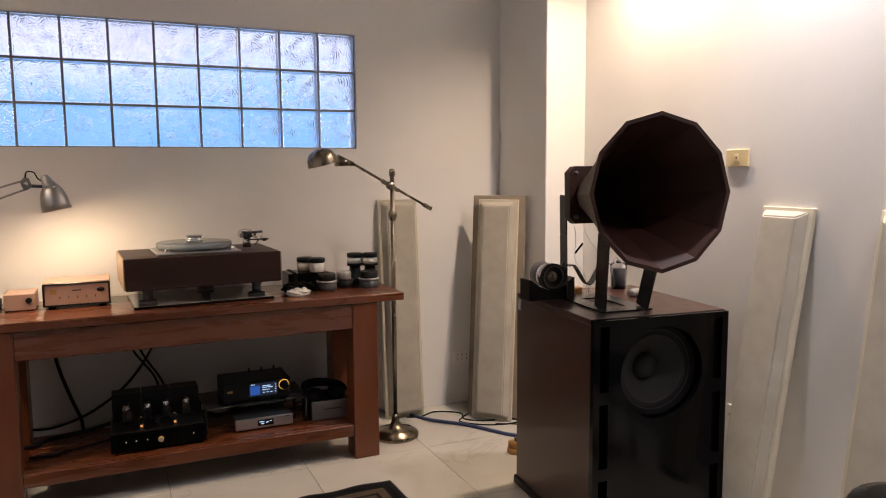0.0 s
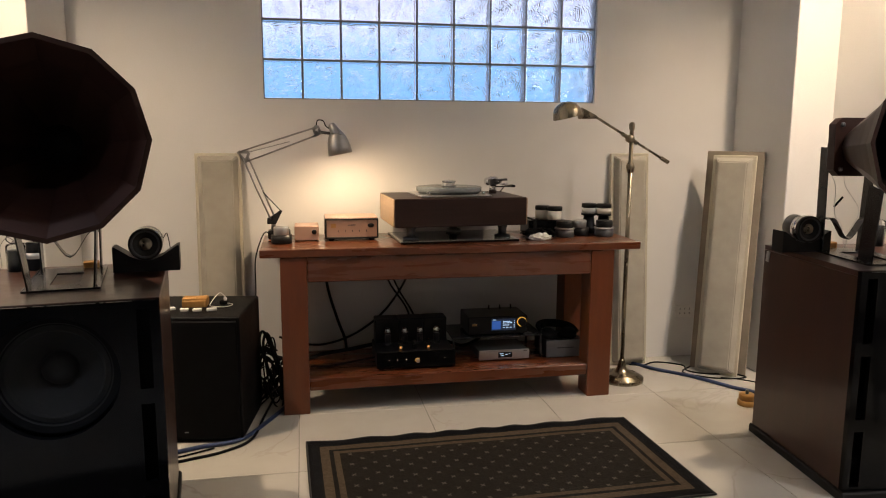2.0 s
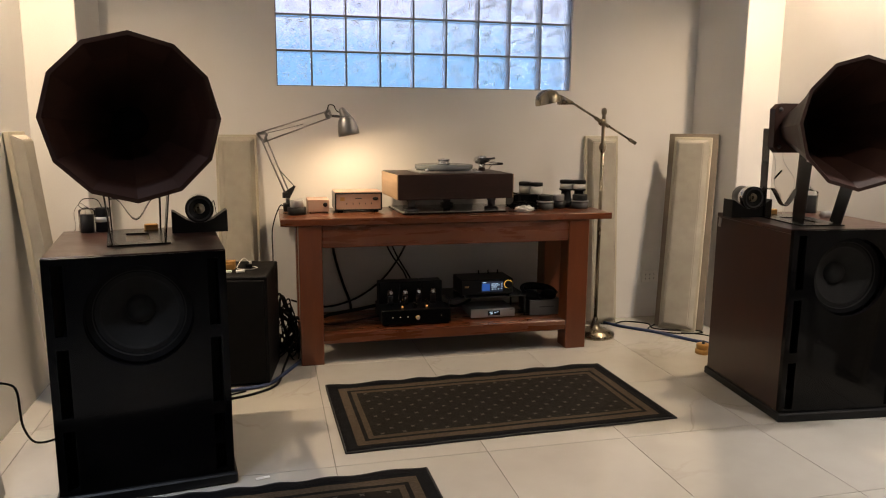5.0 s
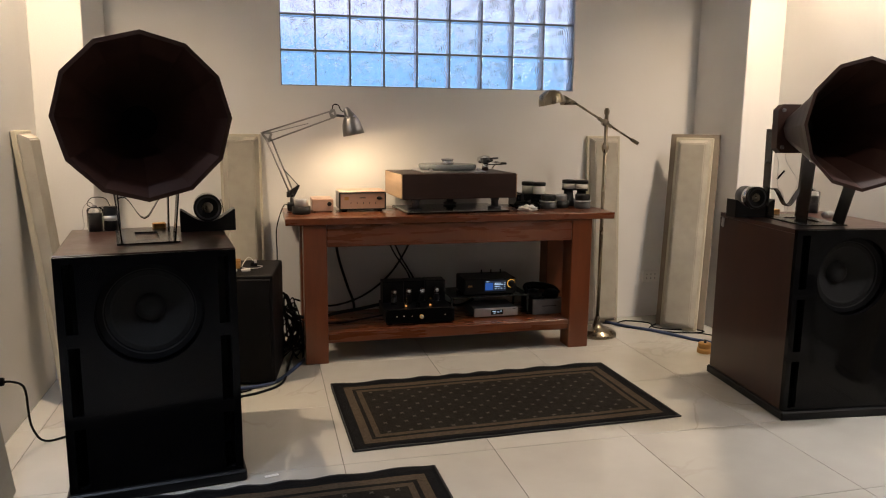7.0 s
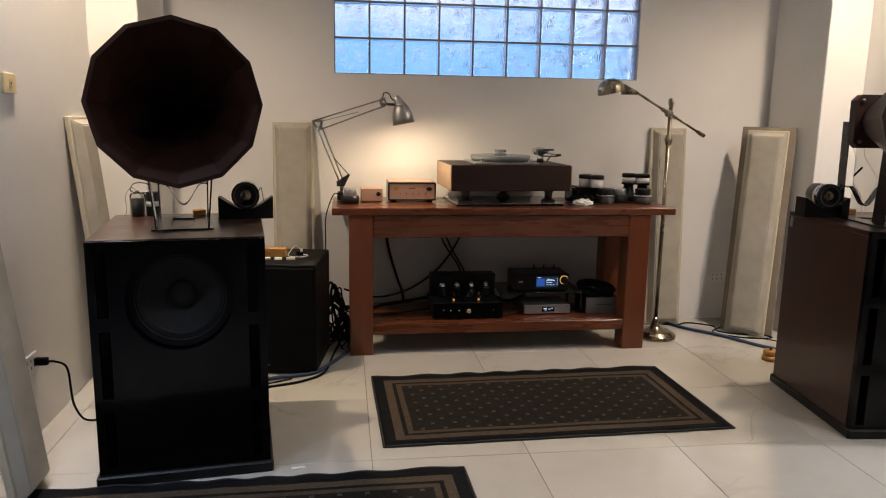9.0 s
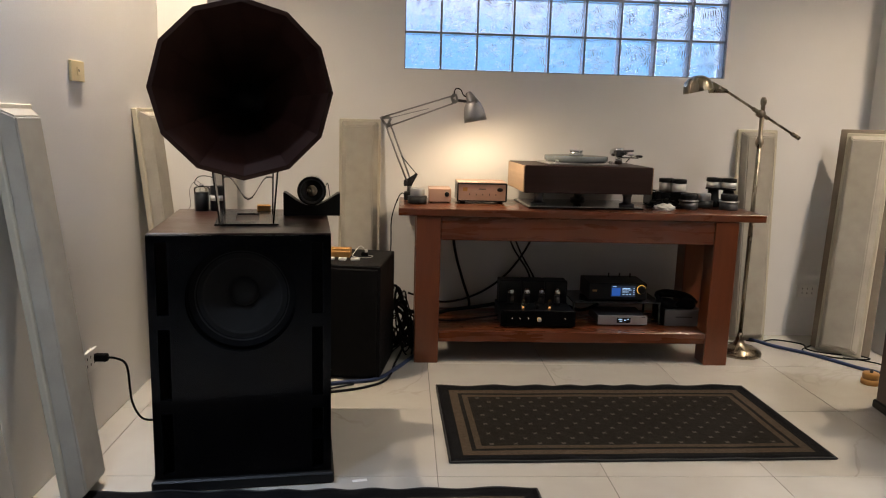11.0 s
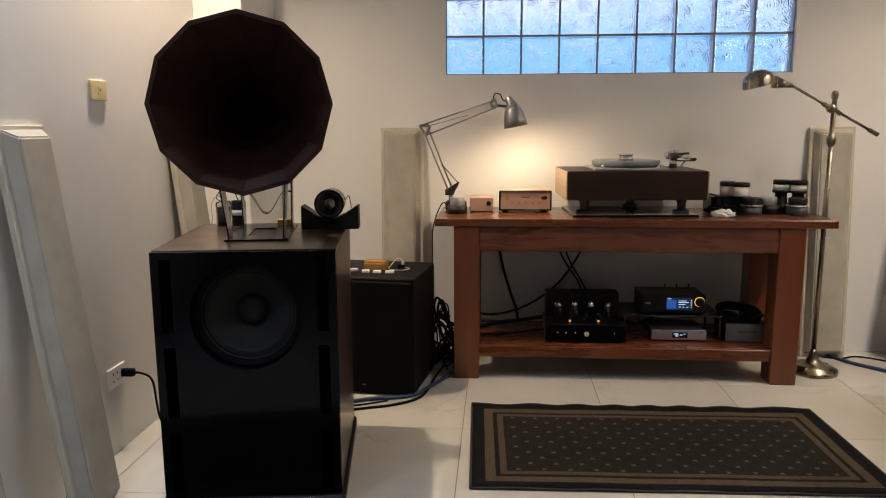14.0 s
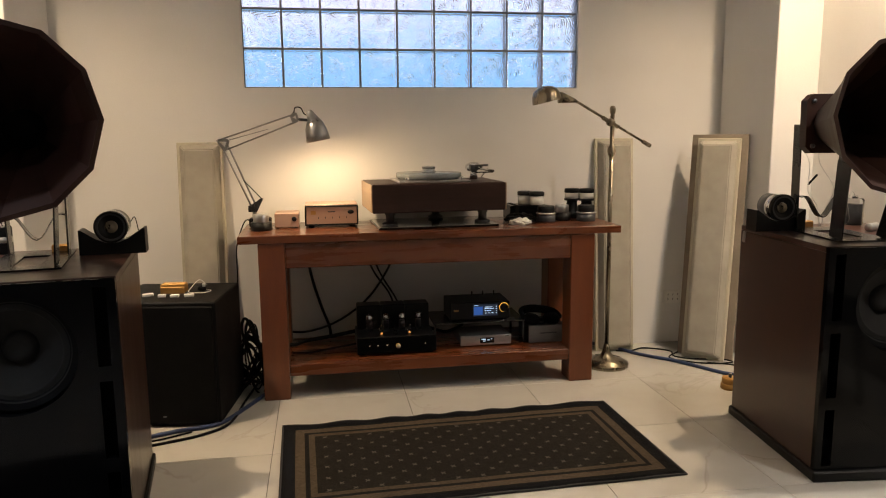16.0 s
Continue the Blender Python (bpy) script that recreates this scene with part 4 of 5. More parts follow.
# ---- small amplifiers on the bench ----
am = thing("preamplifier", pose(0.025, 3.71, BZ), "small champagne-fronted preamplifier with a black frame", "amplifier")
part("case", box(0.262, 0.20, 0.098, (0, 0, 0.012), 0.003), M_DKMETAL, am)
part("front_panel", box(0.248, 0.004, 0.084, (0, -0.102, 0.019), 0.001), M_FACE, am, "champagne metal front panel")
for x0, z0, sx, sz in ((0, 0.012, 0.262, 0.007), (0, 0.103, 0.262, 0.007), (-0.128, 0.019, 0.007, 0.084), (0.128, 0.019, 0.007, 0.084)):
    part("frame_rail", box(sx, 0.008, sz, (x0, -0.104, z0), 0.001), M_BLACK, am)
part("top_cover", box(0.258, 0.19, 0.004, (0, 0.003, 0.110), 0.001), M_FACE, am)
for i in range(5):
    part("toggle", box(0.003, 0.008, 0.010, (-0.066 + 0.0345 * i, -0.107, 0.045), 0.001), M_BLACK, am)
part("emblem", box(0.024, 0.002, 0.020, (-0.090, -0.1045, 0.066)), M_GOLD, am)
part("badge", lathe([(0, 0), (0.016, 0), (0.016, 0.002), (0, 0.002)], 24, pose(0.094, -0.1035, 0.076, 90) @ Matrix.Diagonal((1, 0.62, 1, 1))), M_BLACK, am)
part("lettering_bar", box(0.036, 0.001, 0.005, (0.0, -0.1044, 0.076)), M_GREY, am)
for x in (-0.10, 0.10):
    for y in (-0.08, 0.08):
        part("foot", lathe([(0, 0), (0.014, 0), (0.014, 0.0125), (0, 0.0125)], 14, pose(x, y, 0)), M_RUBBER, am)
a2 = thing("power_supply_box", pose(-0.195, 3.70, BZ), "small champagne metal box with a round black dial", "power supply")
part("case", box(0.118, 0.16, 0.070, (0, 0, 0.004), 0.003), M_FACE, a2)
part("dial", lathe([(0, 0), (0.012, 0), (0.012, 0.006), (0.010, 0.008), (0, 0.008)], 24, pose(0.036, -0.080, 0.046, 90)), M_BLACK, a2)
for x in (-0.045, 0.045):
    for y in (-0.06, 0.06):
        part("foot", box(0.012, 0.012, 0.0045, (x, y, 0)), M_RUBBER, a2)

# ---- clamp lamp ----
lx, ly = -0.350, 3.738
dl = thing("desk_lamp", pose(0, 0, 0), "brushed nickel swing-arm desk lamp clamped to the bench, lit", "desk lamp")
part("clamp_base", box(0.11, 0.075, 0.045, (lx + 0.02, ly, BZ), 0.010, seg=2), M_BLACK, dl, "black clamp base")
part("swivel", rod((lx - 0.008, ly, BZ + 0.044), (lx - 0.008, ly, BZ + 0.095), 0.011), M_NICKEL, dl)
elbow = Vector((-0.477, 3.68, 1.205)); foot_p = Vector((-0.357, ly, 0.885)); headp = Vector((-0.136, 3.582, 1.328))
fin = moved(plate([(-0.03, -0.02), (0.012, -0.02), (0.045, 0.045), (0.036, 0.05), (-0.005, 0.022), (-0.03, 0.01)], [], 0.022), Matrix.Translation(foot_p - Vector((0, 0.011, 0))))
part("bracket", fin, M_STEEL_B, dl, "black folded spring bracket")
for k in (-1, 1):
    o = Vector((0.010 * k, 0.005 * k, 0.004 * k))
    part("lower_arm", rod(foot_p + o, elbow + o * 1.2 - Vector((0, 0, 0.012)), 0.0042), M_NICKEL, dl)
part("spring", rod(foot_p + Vector((0.040, 0, 0.042)), foot_p.lerp(elbow, 0.44) + Vector((0.008, 0, 0)), 0.0028), M_DKMETAL, dl)
part("upper_arm", rod(elbow + Vector((-0.03, -0.004, 0.020)), headp + Vector((-0.01, -0.004, 0.014)), 0.0042), M_NICKEL, dl)
part("upper_arm", rod(elbow + Vector((0.006, 0.004, -0.026)), headp + Vector((0.004, 0.004, -0.020)), 0.0042), M_NICKEL, dl)
part("tension_rod", rod(elbow + Vector((0.012, 0, 0.018)), elbow.lerp(headp, 0.62) + Vector((0, 0, -0.006)), 0.0022), M_NICKEL, dl)
ej = moved(plate([(-0.042, 0.018), (-0.028, 0.027), (0.012, 0.026), (0.022, 0.012), (0.004, -0.034), (-0.008, -0.034)], [[(-0.026, 0.012), (0.008, 0.012), (-0.002, -0.014)]], 0.014), Matrix.Translation(elbow - Vector((0, 0.007, 0))))
part("elbow_joint", ej, M_NICKEL, dl)
hj = moved(plate([(-0.022, 0.006), (-0.010, 0.026), (0.010, 0.024), (0.022, -0.012), (0.004, -0.026), (-0.012, -0.022)], [[(-0.010, 0.002), (0.004, 0.012), (0.008, -0.008)]], 0.016), Matrix.Translation(headp - Vector((0, 0.008, 0))))
part("head_joint", hj, M_NICKEL, dl)
part("head_stem", rod(headp + Vector((0.01, 0, -0.008)), headp + Vector((0.062, -0.008, -0.012)), 0.007), M_DKMETAL, dl)
axis = Vector((0.20, -0.02, -1)).normalized()
rimc = Vector((-0.027, 3.560, 1.217))
ms = Matrix.Translation(rimc - axis * 0.105) @ axis.to_track_quat("Z", "Y").to_matrix().to_4x4()
part("shade", lathe([(0.0, 0.0), (0.020, 0.001), (0.031, 0.004), (0.041, 0.018), (0.050, 0.044), (0.0555, 0.075), (0.058, 0.105), (0.0562, 0.105), (0.053, 0.075), (0.048, 0.046), (0.038, 0.020), (0.0, 0.006)], 44, ms, cap=False), M_NICKEL, dl, "bell-shaped brushed nickel shade")
capx = Vector((0.50, -0.02, -1)).normalized()
mc = Matrix.Translation(rimc - axis * 0.098 - capx * 0.056) @ capx.to_track_quat("Z", "Y").to_matrix().to_4x4()
part("socket_cap", lathe([(0.0, 0.0), (0.011, 0.002), (0.016, 0.007), (0.022, 0.030), (0.031, 0.058), (0.034, 0.068), (0, 0.068)], 32, mc, cap=False), M_NICKEL, dl, "tapered nickel socket cap")
for k in (-0.016, 0.016):
    part("cap_screw", lathe([(0, 0), (0.005, 0), (0.004, 0.004), (0, 0.005)], 12, Matrix.Translation(rimc - axis * 0.093 + Vector((k, -0.036, 0.006))) @ pose(0, 0, 0, 90)), M_CHROME, dl)
part("bulb", lathe([(0, 0.008), (0.012, 0.010), (0.012, 0.045), (0, 0.047)], 16, ms), M_WHITE, dl)
part("head_cable", tube([headp + Vector((-0.004, 0, 0.02)), headp + Vector((0.004, 0, 0.048)), headp + Vector((0.030, 0, 0.046)), headp + Vector((0.046, 0, 0.018)), rimc - axis * 0.112], 0.003), M_RUBBER, dl)
part("mains_lead", tube([(lx - 0.02, ly, BZ + 0.025), (lx - 0.055, ly - 0.03, BZ + 0.03), (-0.447, 3.68, 0.70), (-0.449, 3.66, 0.56), (-0.456, 3.64, 0.47), (-0.492, 3.60, 0.33), (-0.44, 3.56, 0.14), (-0.40, 3.55, 0.02)], 0.0032), M_RUBBER, dl, "thin black mains lead")

# ---- round canisters and clutter on the bench ----
def canister(m, kind, label):
    c = thing("round_canister", m, label, "canister", "round canisters")
    if kind == "clear":
        part("jar_body", lathe([(0, 0), (0.040, 0), (0.042, 0.003), (0.042, 0.052), (0, 0.052)], 32), M_JAR, c, "translucent ribbed jar")
        part("lid", lathe([(0, 0.052), (0.044, 0.052), (0.045, 0.055), (0.045, 0.072), (0.041, 0.076), (0, 0.076)], 32), M_BLACK, c, "black screw lid")
    elif kind == "tall":
        part("pedestal", lathe([(0, 0), (0.05, 0), (0.05, 0.04), (0.036, 0.05), (0.03, 0.105), (0, 0.105)], 32), M_BLACK, c)
        part("collar", lathe([(0, 0.105), (0.046, 0.105), (0.046, 0.118), (0, 0.118)], 32), M_BLACK, c)
        part("band", lathe([(0, 0.118), (0.043, 0.118), (0.043, 0.152), (0, 0.152)], 32), M_JAR, c, "pale banded middle")
        part("lid", lathe([(0, 0.152), (0.045, 0.152), (0.045, 0.172), (0.041, 0.176), (0, 0.176)], 32), M_BLACK, c, "black lid")
    elif kind == "grey":
        part("cup", lathe([(0, 0), (0.052, 0), (0.054, 0.003), (0.054, 0.046), (0, 0.046)], 36), M_GREY, c, "grey metal cup")
        part("rim", lathe([(0, 0.046), (0.058, 0.046), (0.058, 0.054), (0, 0.054)], 36), M_ALU, c, "bright rim")
        part("lid", lathe([(0, 0.054), (0.048, 0.054), (0.049, 0.057), (0.049, 0.088), (0.045, 0.092), (0.036, 0.090), (0, 0.088)], 36), M_BLACK, c, "black ribbed lid")
    else:
        part("base", lathe([(0, 0), (0.048, 0), (0.05, 0.003), (0.05, 0.040), (0, 0.040)], 36), M_BLACK, c)
        part("silver_drum", lathe([(0, 0.040), (0.036, 0.040), (0.037, 0.043), (0.037, 0.076), (0.035, 0.079), (0, 0.078)], 36), M_ALU, c, "satin silver drum")
    return c


SM = Matrix.Scale(0.9, 4)
canister(pose(1.060, 3.76, BZ + 0.0795) @ SM, "clear", "translucent jar with a black lid on the bench")
canister(pose(1.108, 3.70, BZ + 0.0795) @ SM, "clear", "translucent jar with a black lid on the bench")
canister(pose(1.318, 3.74, BZ) @ SM, "tall", "tall black canister with a pale band on the bench")
canister(pose(1.390, 3.71, BZ) @ SM, "tall", "tall black canister with a pale band on the bench")
canister(pose(1.126, 3.59, BZ) @ SM, "grey", "grey round canister with a black lid on the bench")
canister(pose(1.342, 3.585, BZ) @ SM, "grey", "grey round canister with a black lid on the bench")
canister(pose(1.232, 3.655, BZ), "silver", "black canister with a silver drum on the bench")
canister(pose(-0.315, 3.575, BZ), "silver", "black canister with a silver drum beside the lamp clamp")
tangle = thing("tangled_cables", I4, "tangled black leads heaped on the bench", "cables")
rnd = random.Random(4)
for i in range(7):
    pts = [(0.95 + rnd.uniform(-0.05, 0.12), 3.58 + rnd.uniform(-0.05, 0.06), BZ + 0.006 + rnd.uniform(0, 0.04)) for _ in range(6)]
    part("lead", tube(pts, 0.0055), M_RUBBER, tangle)
bg = bmesh.new()
bmesh.ops.create_icosphere(bg, subdivisions=4, radius=1)
for v in bg.verts:
    k = 1 + 0.28 * noise.noise(v.co * 2.1) + 0.10 * noise.noise(v.co * 6)
    v.co = Vector((v.co.x * 0.055 * k, v.co.y * 0.04 * k, max(0, (v.co.z + 0.5) * 0.022 * k)))
for f in bg.faces: f.smooth = False
solo("plastic_bag", bg, M_JAR, pose(0.965, 3.50, BZ), "crumpled clear plastic bag on the bench", "plastic bag")
hd = thing("equipment_case", pose(1.06, 3.745, BZ), "low black case with a glossy top beside the turntable", "case")
part("case_body", box(0.21, 0.16, 0.079, (0, 0, 0), 0.010, seg=3), M_GLOSS, hd)
part("strap", box(0.02, 0.164, 0.082, (-0.07, 0, -0.0005), 0.002), M_RUBBER, hd)

# ---- floor lamp ----
FX, FY = 1.468, 3.57
fl_lamp = thing("floor_lamp", pose(FX, FY, 0), "antique brass pharmacy floor lamp with a tilted arm, unlit", "floor lamp")
part("base", lathe([(0, 0), (0.116, 0), (0.118, 0.004), (0.118, 0.018), (0.114, 0.024), (0.098, 0.027), (0.096, 0.034), (0.064, 0.043), (0.036, 0.054), (0.024, 0.072), (0.018, 0.10), (0.014, 0.12), (0, 0.12)], 56), M_BRASS, fl_lamp, "round stepped brass base")
part("pole", rod((0, 0, 0.11), (0, 0, 1.282), 0.0115, seg=18), M_BRASS, fl_lamp)
part("pole_knob", lathe([(0.0116, 1.12), (0.018, 1.128), (0.0225, 1.148), (0.0225, 1.158), (0.017, 1.172), (0.0116, 1.182)], 24, cap=False), M_BRASS, fl_lamp)
J = Vector((-0.010, 0, 1.297))
part("swivel_joint", lathe([(0, -0.022), (0.018, -0.02), (0.022, 0), (0.018, 0.02), (0, 0.022)], 24, Matrix.Translation(J) @ pose(0, 0, 0, 90)), M_BRASS, fl_lamp)
part("finial", lathe([(0, 1.30), (0.009, 1.302), (0.012, 1.328), (0.010, 1.337), (0.015, 1.347), (0.016, 1.367), (0.011, 1.379), (0, 1.382)], 20), M_BRASS, fl_lamp)
e0, e1 = J + Vector((0.195, 0, -0.108)), J + Vector((-0.19, 0, 0.108))
part("arm", rod(e0, e1, 0.0065), M_BRASS, fl_lamp)
part("arm_grip", rod(e0 - (e1 - e0).normalized() * 0.03, e0 + (e1 - e0).normalized() * 0.02, 0.011), M_BRASS, fl_lamp)
part("arm_sleeve", rod(J - (e1 - e0).normalized() * 0.05, J + (e1 - e0).normalized() * 0.05, 0.011), M_BRASS, fl_lamp)
sm = Matrix.Translation(e1 + Vector((-0.150, 0.0, -0.004))) @ pose(0, 0, 0, 0, -14, 0)
part("socket", rod(e1, e1 + Vector((-0.085, 0, 0.018)), 0.010, r2=0.030, seg=24), M_BRASS, fl_lamp)
part("shade", lathe([(0.074, 0.0), (0.074, 0.012), (0.0705, 0.036), (0.059, 0.057), (0.039, 0.072), (0.016, 0.079), (0, 0.080), (0, 0.077), (0.037, 0.068), (0.056, 0.053), (0.067, 0.034), (0.0708, 0.0), (0.074, 0.0)], 48, sm, cap=False), M_BRASS, fl_lamp, "domed brass shade")
part("bulb", lathe([(0, 0.01), (0.016, 0.015), (0.022, 0.03), (0.016, 0.05), (0.012, 0.07), (0, 0.072)], 20, sm), M_WHITE, fl_lamp)

# ---- equipment on the lower shelf ----
ta = thing("valve_amplifier", pose(0.322, 3.575, SZ), "black valve amplifier with glowing tubes on the lower shelf", "amplifier")
part("chassis", box(0.39, 0.27, 0.075, (0, 0, 0.012), 0.004), M_BLACK, ta)
part("front_panel", box(0.392, 0.010, 0.082, (0, -0.139, 0.009), 0.003), M_GLOSS, ta)
for i in range(3):
    part("transformer_cover", box(0.122, 0.095, 0.125, (-0.124 + 0.124 * i, 0.085, 0.0875), 0.004), M_BLACK, ta)
for x in (-0.125, -0.04, 0.04, 0.125):
    tb = part("power_tube", lathe([(0, 0.088), (0.018, 0.088), (0.020, 0.10), (0.020, 0.155), (0.016, 0.172), (0.006, 0.18), (0, 0.18)], 20, pose(x, 0.005, 0)), M_GLASS, ta, "clear glass valve")
    part("getter", lathe([(0, 0.10), (0.011, 0.10), (0.011, 0.14), (0, 0.14)], 14, pose(x, 0.005, 0)), M_DKMETAL, tb)
    part("mirror_top", lathe([(0.0185, 0.152), (0.0185, 0.156), (0.0148, 0.1705), (0.006, 0.1775), (0, 0.178)], 14, pose(x, 0.005, 0), cap=False), M_CHROME, tb)
for x in (-0.07, 0.0, 0.07):
    tb = part("signal_tube", lathe([(0, 0.088), (0.012, 0.088), (0.012, 0.125), (0.006, 0.134), (0, 0.135)], 16, pose(x, -0.075, 0)), M_GLASS, ta, "small glass valve")
    part("filament", lathe([(0, 0.092), (0.004, 0.092), (0.004, 0.100), (0, 0.101)], 10, pose(x, -0.075, 0)), M_FILA if x else M_DKMETAL, tb)
part("volume_knob", lathe([(0, 0), (0.0105, 0), (0.0105, 0.012), (0.0085, 0.015), (0, 0.015)], 24, pose(0.005, -0.144, 0.047, 90)), M_ALU, ta, "silver volume knob")
part("knob_halo", lathe([(0.0108, 0.002), (0.0116, 0.002), (0.0116, 0.0005), (0.0108, 0.0005), (0.0108, 0.002)], 28, pose(0.005, -0.144, 0.047, 90), cap=False), M_AMBER, ta)
for x in (-0.135, -0.095, -0.05, 0.14):
    part("indicator_light", lathe([(0, 0), (0.0028, 0), (0.002, 0.002), (0, 0.0025)], 8, pose(x, -0.144, 0.052, 90)), M_LED, ta)
for x in (-0.17, 0.17):
    for y in (-0.11, 0.11):
        part("foot", lathe([(0, 0), (0.016, 0), (0.016, 0.0125), (0, 0.0125)], 14, pose(x, y, 0)), M_RUBBER, ta)

st = thing("small_stand", pose(0.76, 3.66, SZ), "low black metal stand on the lower shelf", "stand")
part("stand_top", box(0.48, 0.27, 0.008, (0, 0, 0.1145), 0.002), M_STEEL_B, st)
for x in (-0.232, 0.232):
    for y in (-0.128, 0.128):
        part("stand_leg", box(0.010, 0.010, 0.115, (x, y, 0), 0.001), M_STEEL_B, st)
da = thing("music_streamer", pose(0.765, 3.645, SZ + 0.1225), "black streamer with a lit blue screen on the small stand", "music streamer")
part("case", box(0.315, 0.20, 0.092, (0, 0, 0.006), 0.004), M_BLACK, da)
scr = part("screen", box(0.130, 0.003, 0.072, (0.028, -0.1012, 0.024), 0.001), M_SCREEN_D, da, "lit blue display")
scr.matrix_basis = Matrix.Translation((0, 0, 0.0036)) @ Matrix.Diagonal((1, 1, 0.85, 1))
part("cover_picture", box(0.046, 0.0012, 0.050, (-0.010, -0.1031, 0.032)), M_SCREEN, scr)
for x, z, w in ((0.044, 0.077, 0.040), (0.048, 0.068, 0.050), (0.040, 0.055, 0.034), (0.030, 0.040, 0.010), (0.048, 0.040, 0.010), (0.066, 0.040, 0.010), (-0.02, 0.089, 0.02)):
    part("mark_bar", box(w, 0.0010, 0.0035, (x, -0.1032, z)), M_TEXT, scr)
for i in range(4):
    part("mark_bar", box(0.005, 0.0010, 0.004, (0.086, -0.1032, 0.040 + 0.013 * i)), M_TEXT, scr)
part("volume_knob", lathe([(0, 0), (0.022, 0), (0.022, 0.012), (0.019, 0.015), (0, 0.015)], 28, pose(0.126, -0.100, 0.066, 90)), M_BLACK, da)
arcb = bmesh.new()
prev = None
for i in range(25):
    a = radians(-15 + 285 * i / 24)
    ring = [arcb.verts.new((0.126 + r * math.cos(a), y, 0.066 + r * math.sin(a))) for r, y in ((0.0222, -0.1005), (0.0248, -0.1005), (0.0248, -0.104), (0.0222, -0.104))]
    if prev:
        for k in range(4):
            arcb.faces.new((prev[k], prev[(k + 1) % 4], ring[(k + 1) % 4], ring[k]))
    prev = ring
part("light_ring", arcb, M_AMBER, da, "amber light ring")
part("emblem", box(0.024, 0.002, 0.010, (-0.125, -0.1008, 0.052)), M_GOLD, da)
for x in (-0.01, 0.05, 0.11):
    part("antenna_post", rod((x, 0.06, 0.096), (x, 0.06, 0.122), 0.004), M_BLACK, da)
for x in (-0.13, 0.13):
    for y in (-0.08, 0.08):
        part("foot", lathe([(0, 0), (0.012, 0), (0.012, 0.0065), (0, 0.0065)], 12, pose(x, y, 0)), M_RUBBER, da)
cd = thing("disc_player", pose(0.785, 3.60, SZ), "slim silver-fronted player with a small display under the stand", "player")
part("case", box(0.262, 0.20, 0.046, (0, 0, 0.008), 0.003), M_GREY, cd)
part("front_panel", box(0.265, 0.010, 0.050, (0, -0.104, 0.007), 0.002), M_ALU, cd, "satin silver front panel")
disp = part("display", box(0.074, 0.002, 0.028, (0.005, -0.1095, 0.018)), M_BLACK, cd, "small black display")
for x, z, w in ((-0.014, 0.036, 0.022), (-0.010, 0.026, 0.014), (0.012, 0.031, 0.012), (0.028, 0.036, 0.008)):
    part("mark_bar", box(w, 0.001, 0.004, (x, -0.1108, z)), M_TEXT, disp)
part("lettering_bar", box(0.02, 0.001, 0.003, (0.11, -0.1094, 0.048)), M_GREY, cd)
for x in (-0.11, 0.11):
    for y in (-0.08, 0.08):
        part("foot", lathe([(0, 0), (0.010, 0), (0.010, 0.0085), (0, 0.0085)], 12, pose(x, y, 0)), M_RUBBER, cd)
hb = thing("headphone_amplifier", pose(1.115, 3.60, SZ), "dark grey metal box with a satin steel front on the shelf", "amplifier")
part("case", box(0.205, 0.20, 0.086, (0, 0, 0.004), 0.004), M_BLACK, hb)
part("front_panel", box(0.208, 0.008, 0.090, (0, -0.103, 0.003), 0.002), M_STEELG, hb, "dark satin steel front panel")
part("lettering_bar", box(0.09, 0.001, 0.006, (0.0, -0.1074, 0.05)), M_GREY, hb)
for x in (-0.08, 0.08):
    part("foot", box(0.02, 0.16, 0.0045, (x, 0, 0)), M_RUBBER, hb)
hp = thing("headphones", pose(1.10, 3.60, SZ + 0.0905), "black headphones lying on the steel-fronted box", "headphones")
part("headband", tube([(-0.095, -0.03, 0.035), (-0.10, 0.01, 0.060), (-0.05, 0.045, 0.068), (0.03, 0.05, 0.060), (0.09, 0.02, 0.045), (0.105, -0.03, 0.025)], 0.012), M_RUBBER, hp)
part("head_pad", tube([(-0.085, 0.02, 0.050), (-0.04, 0.05, 0.050), (0.03, 0.055, 0.044), (0.08, 0.03, 0.034)], 0.016), M_RUBBER, hp)
for x, r in ((-0.055, 20), (0.055, -25)):
    part("ear_cup", lathe([(0, 0), (0.040, 0), (0.046, 0.008), (0.046, 0.022), (0.038, 0.034), (0, 0.038)], 28, pose(x, -0.03, 0.003, 14, 0, r)), M_RUBBER, hp)
part("lead", tube([(-0.07, -0.05, 0.01), (-0.02, -0.08, 0.006), (0.03, -0.05, 0.006), (0.0, 0.0, 0.006), (0.07, 0.03, 0.006)], 0.004), M_RUBBER, hp)
bt = thing("white_bottle", pose(1.335, 3.885, 0.0), "white plastic bottle standing behind the bench", "bottle")
part("bottle_body", lathe([(0, 0), (0.034, 0), (0.036, 0.004), (0.036, 0.31), (0.030, 0.35), (0.014, 0.375), (0.014, 0.39), (0, 0.39)], 28), M_WHITE, bt)
part("cap", lathe([(0, 0.39), (0.017, 0.39), (0.017, 0.412), (0, 0.412)], 18), M_JAR, bt)

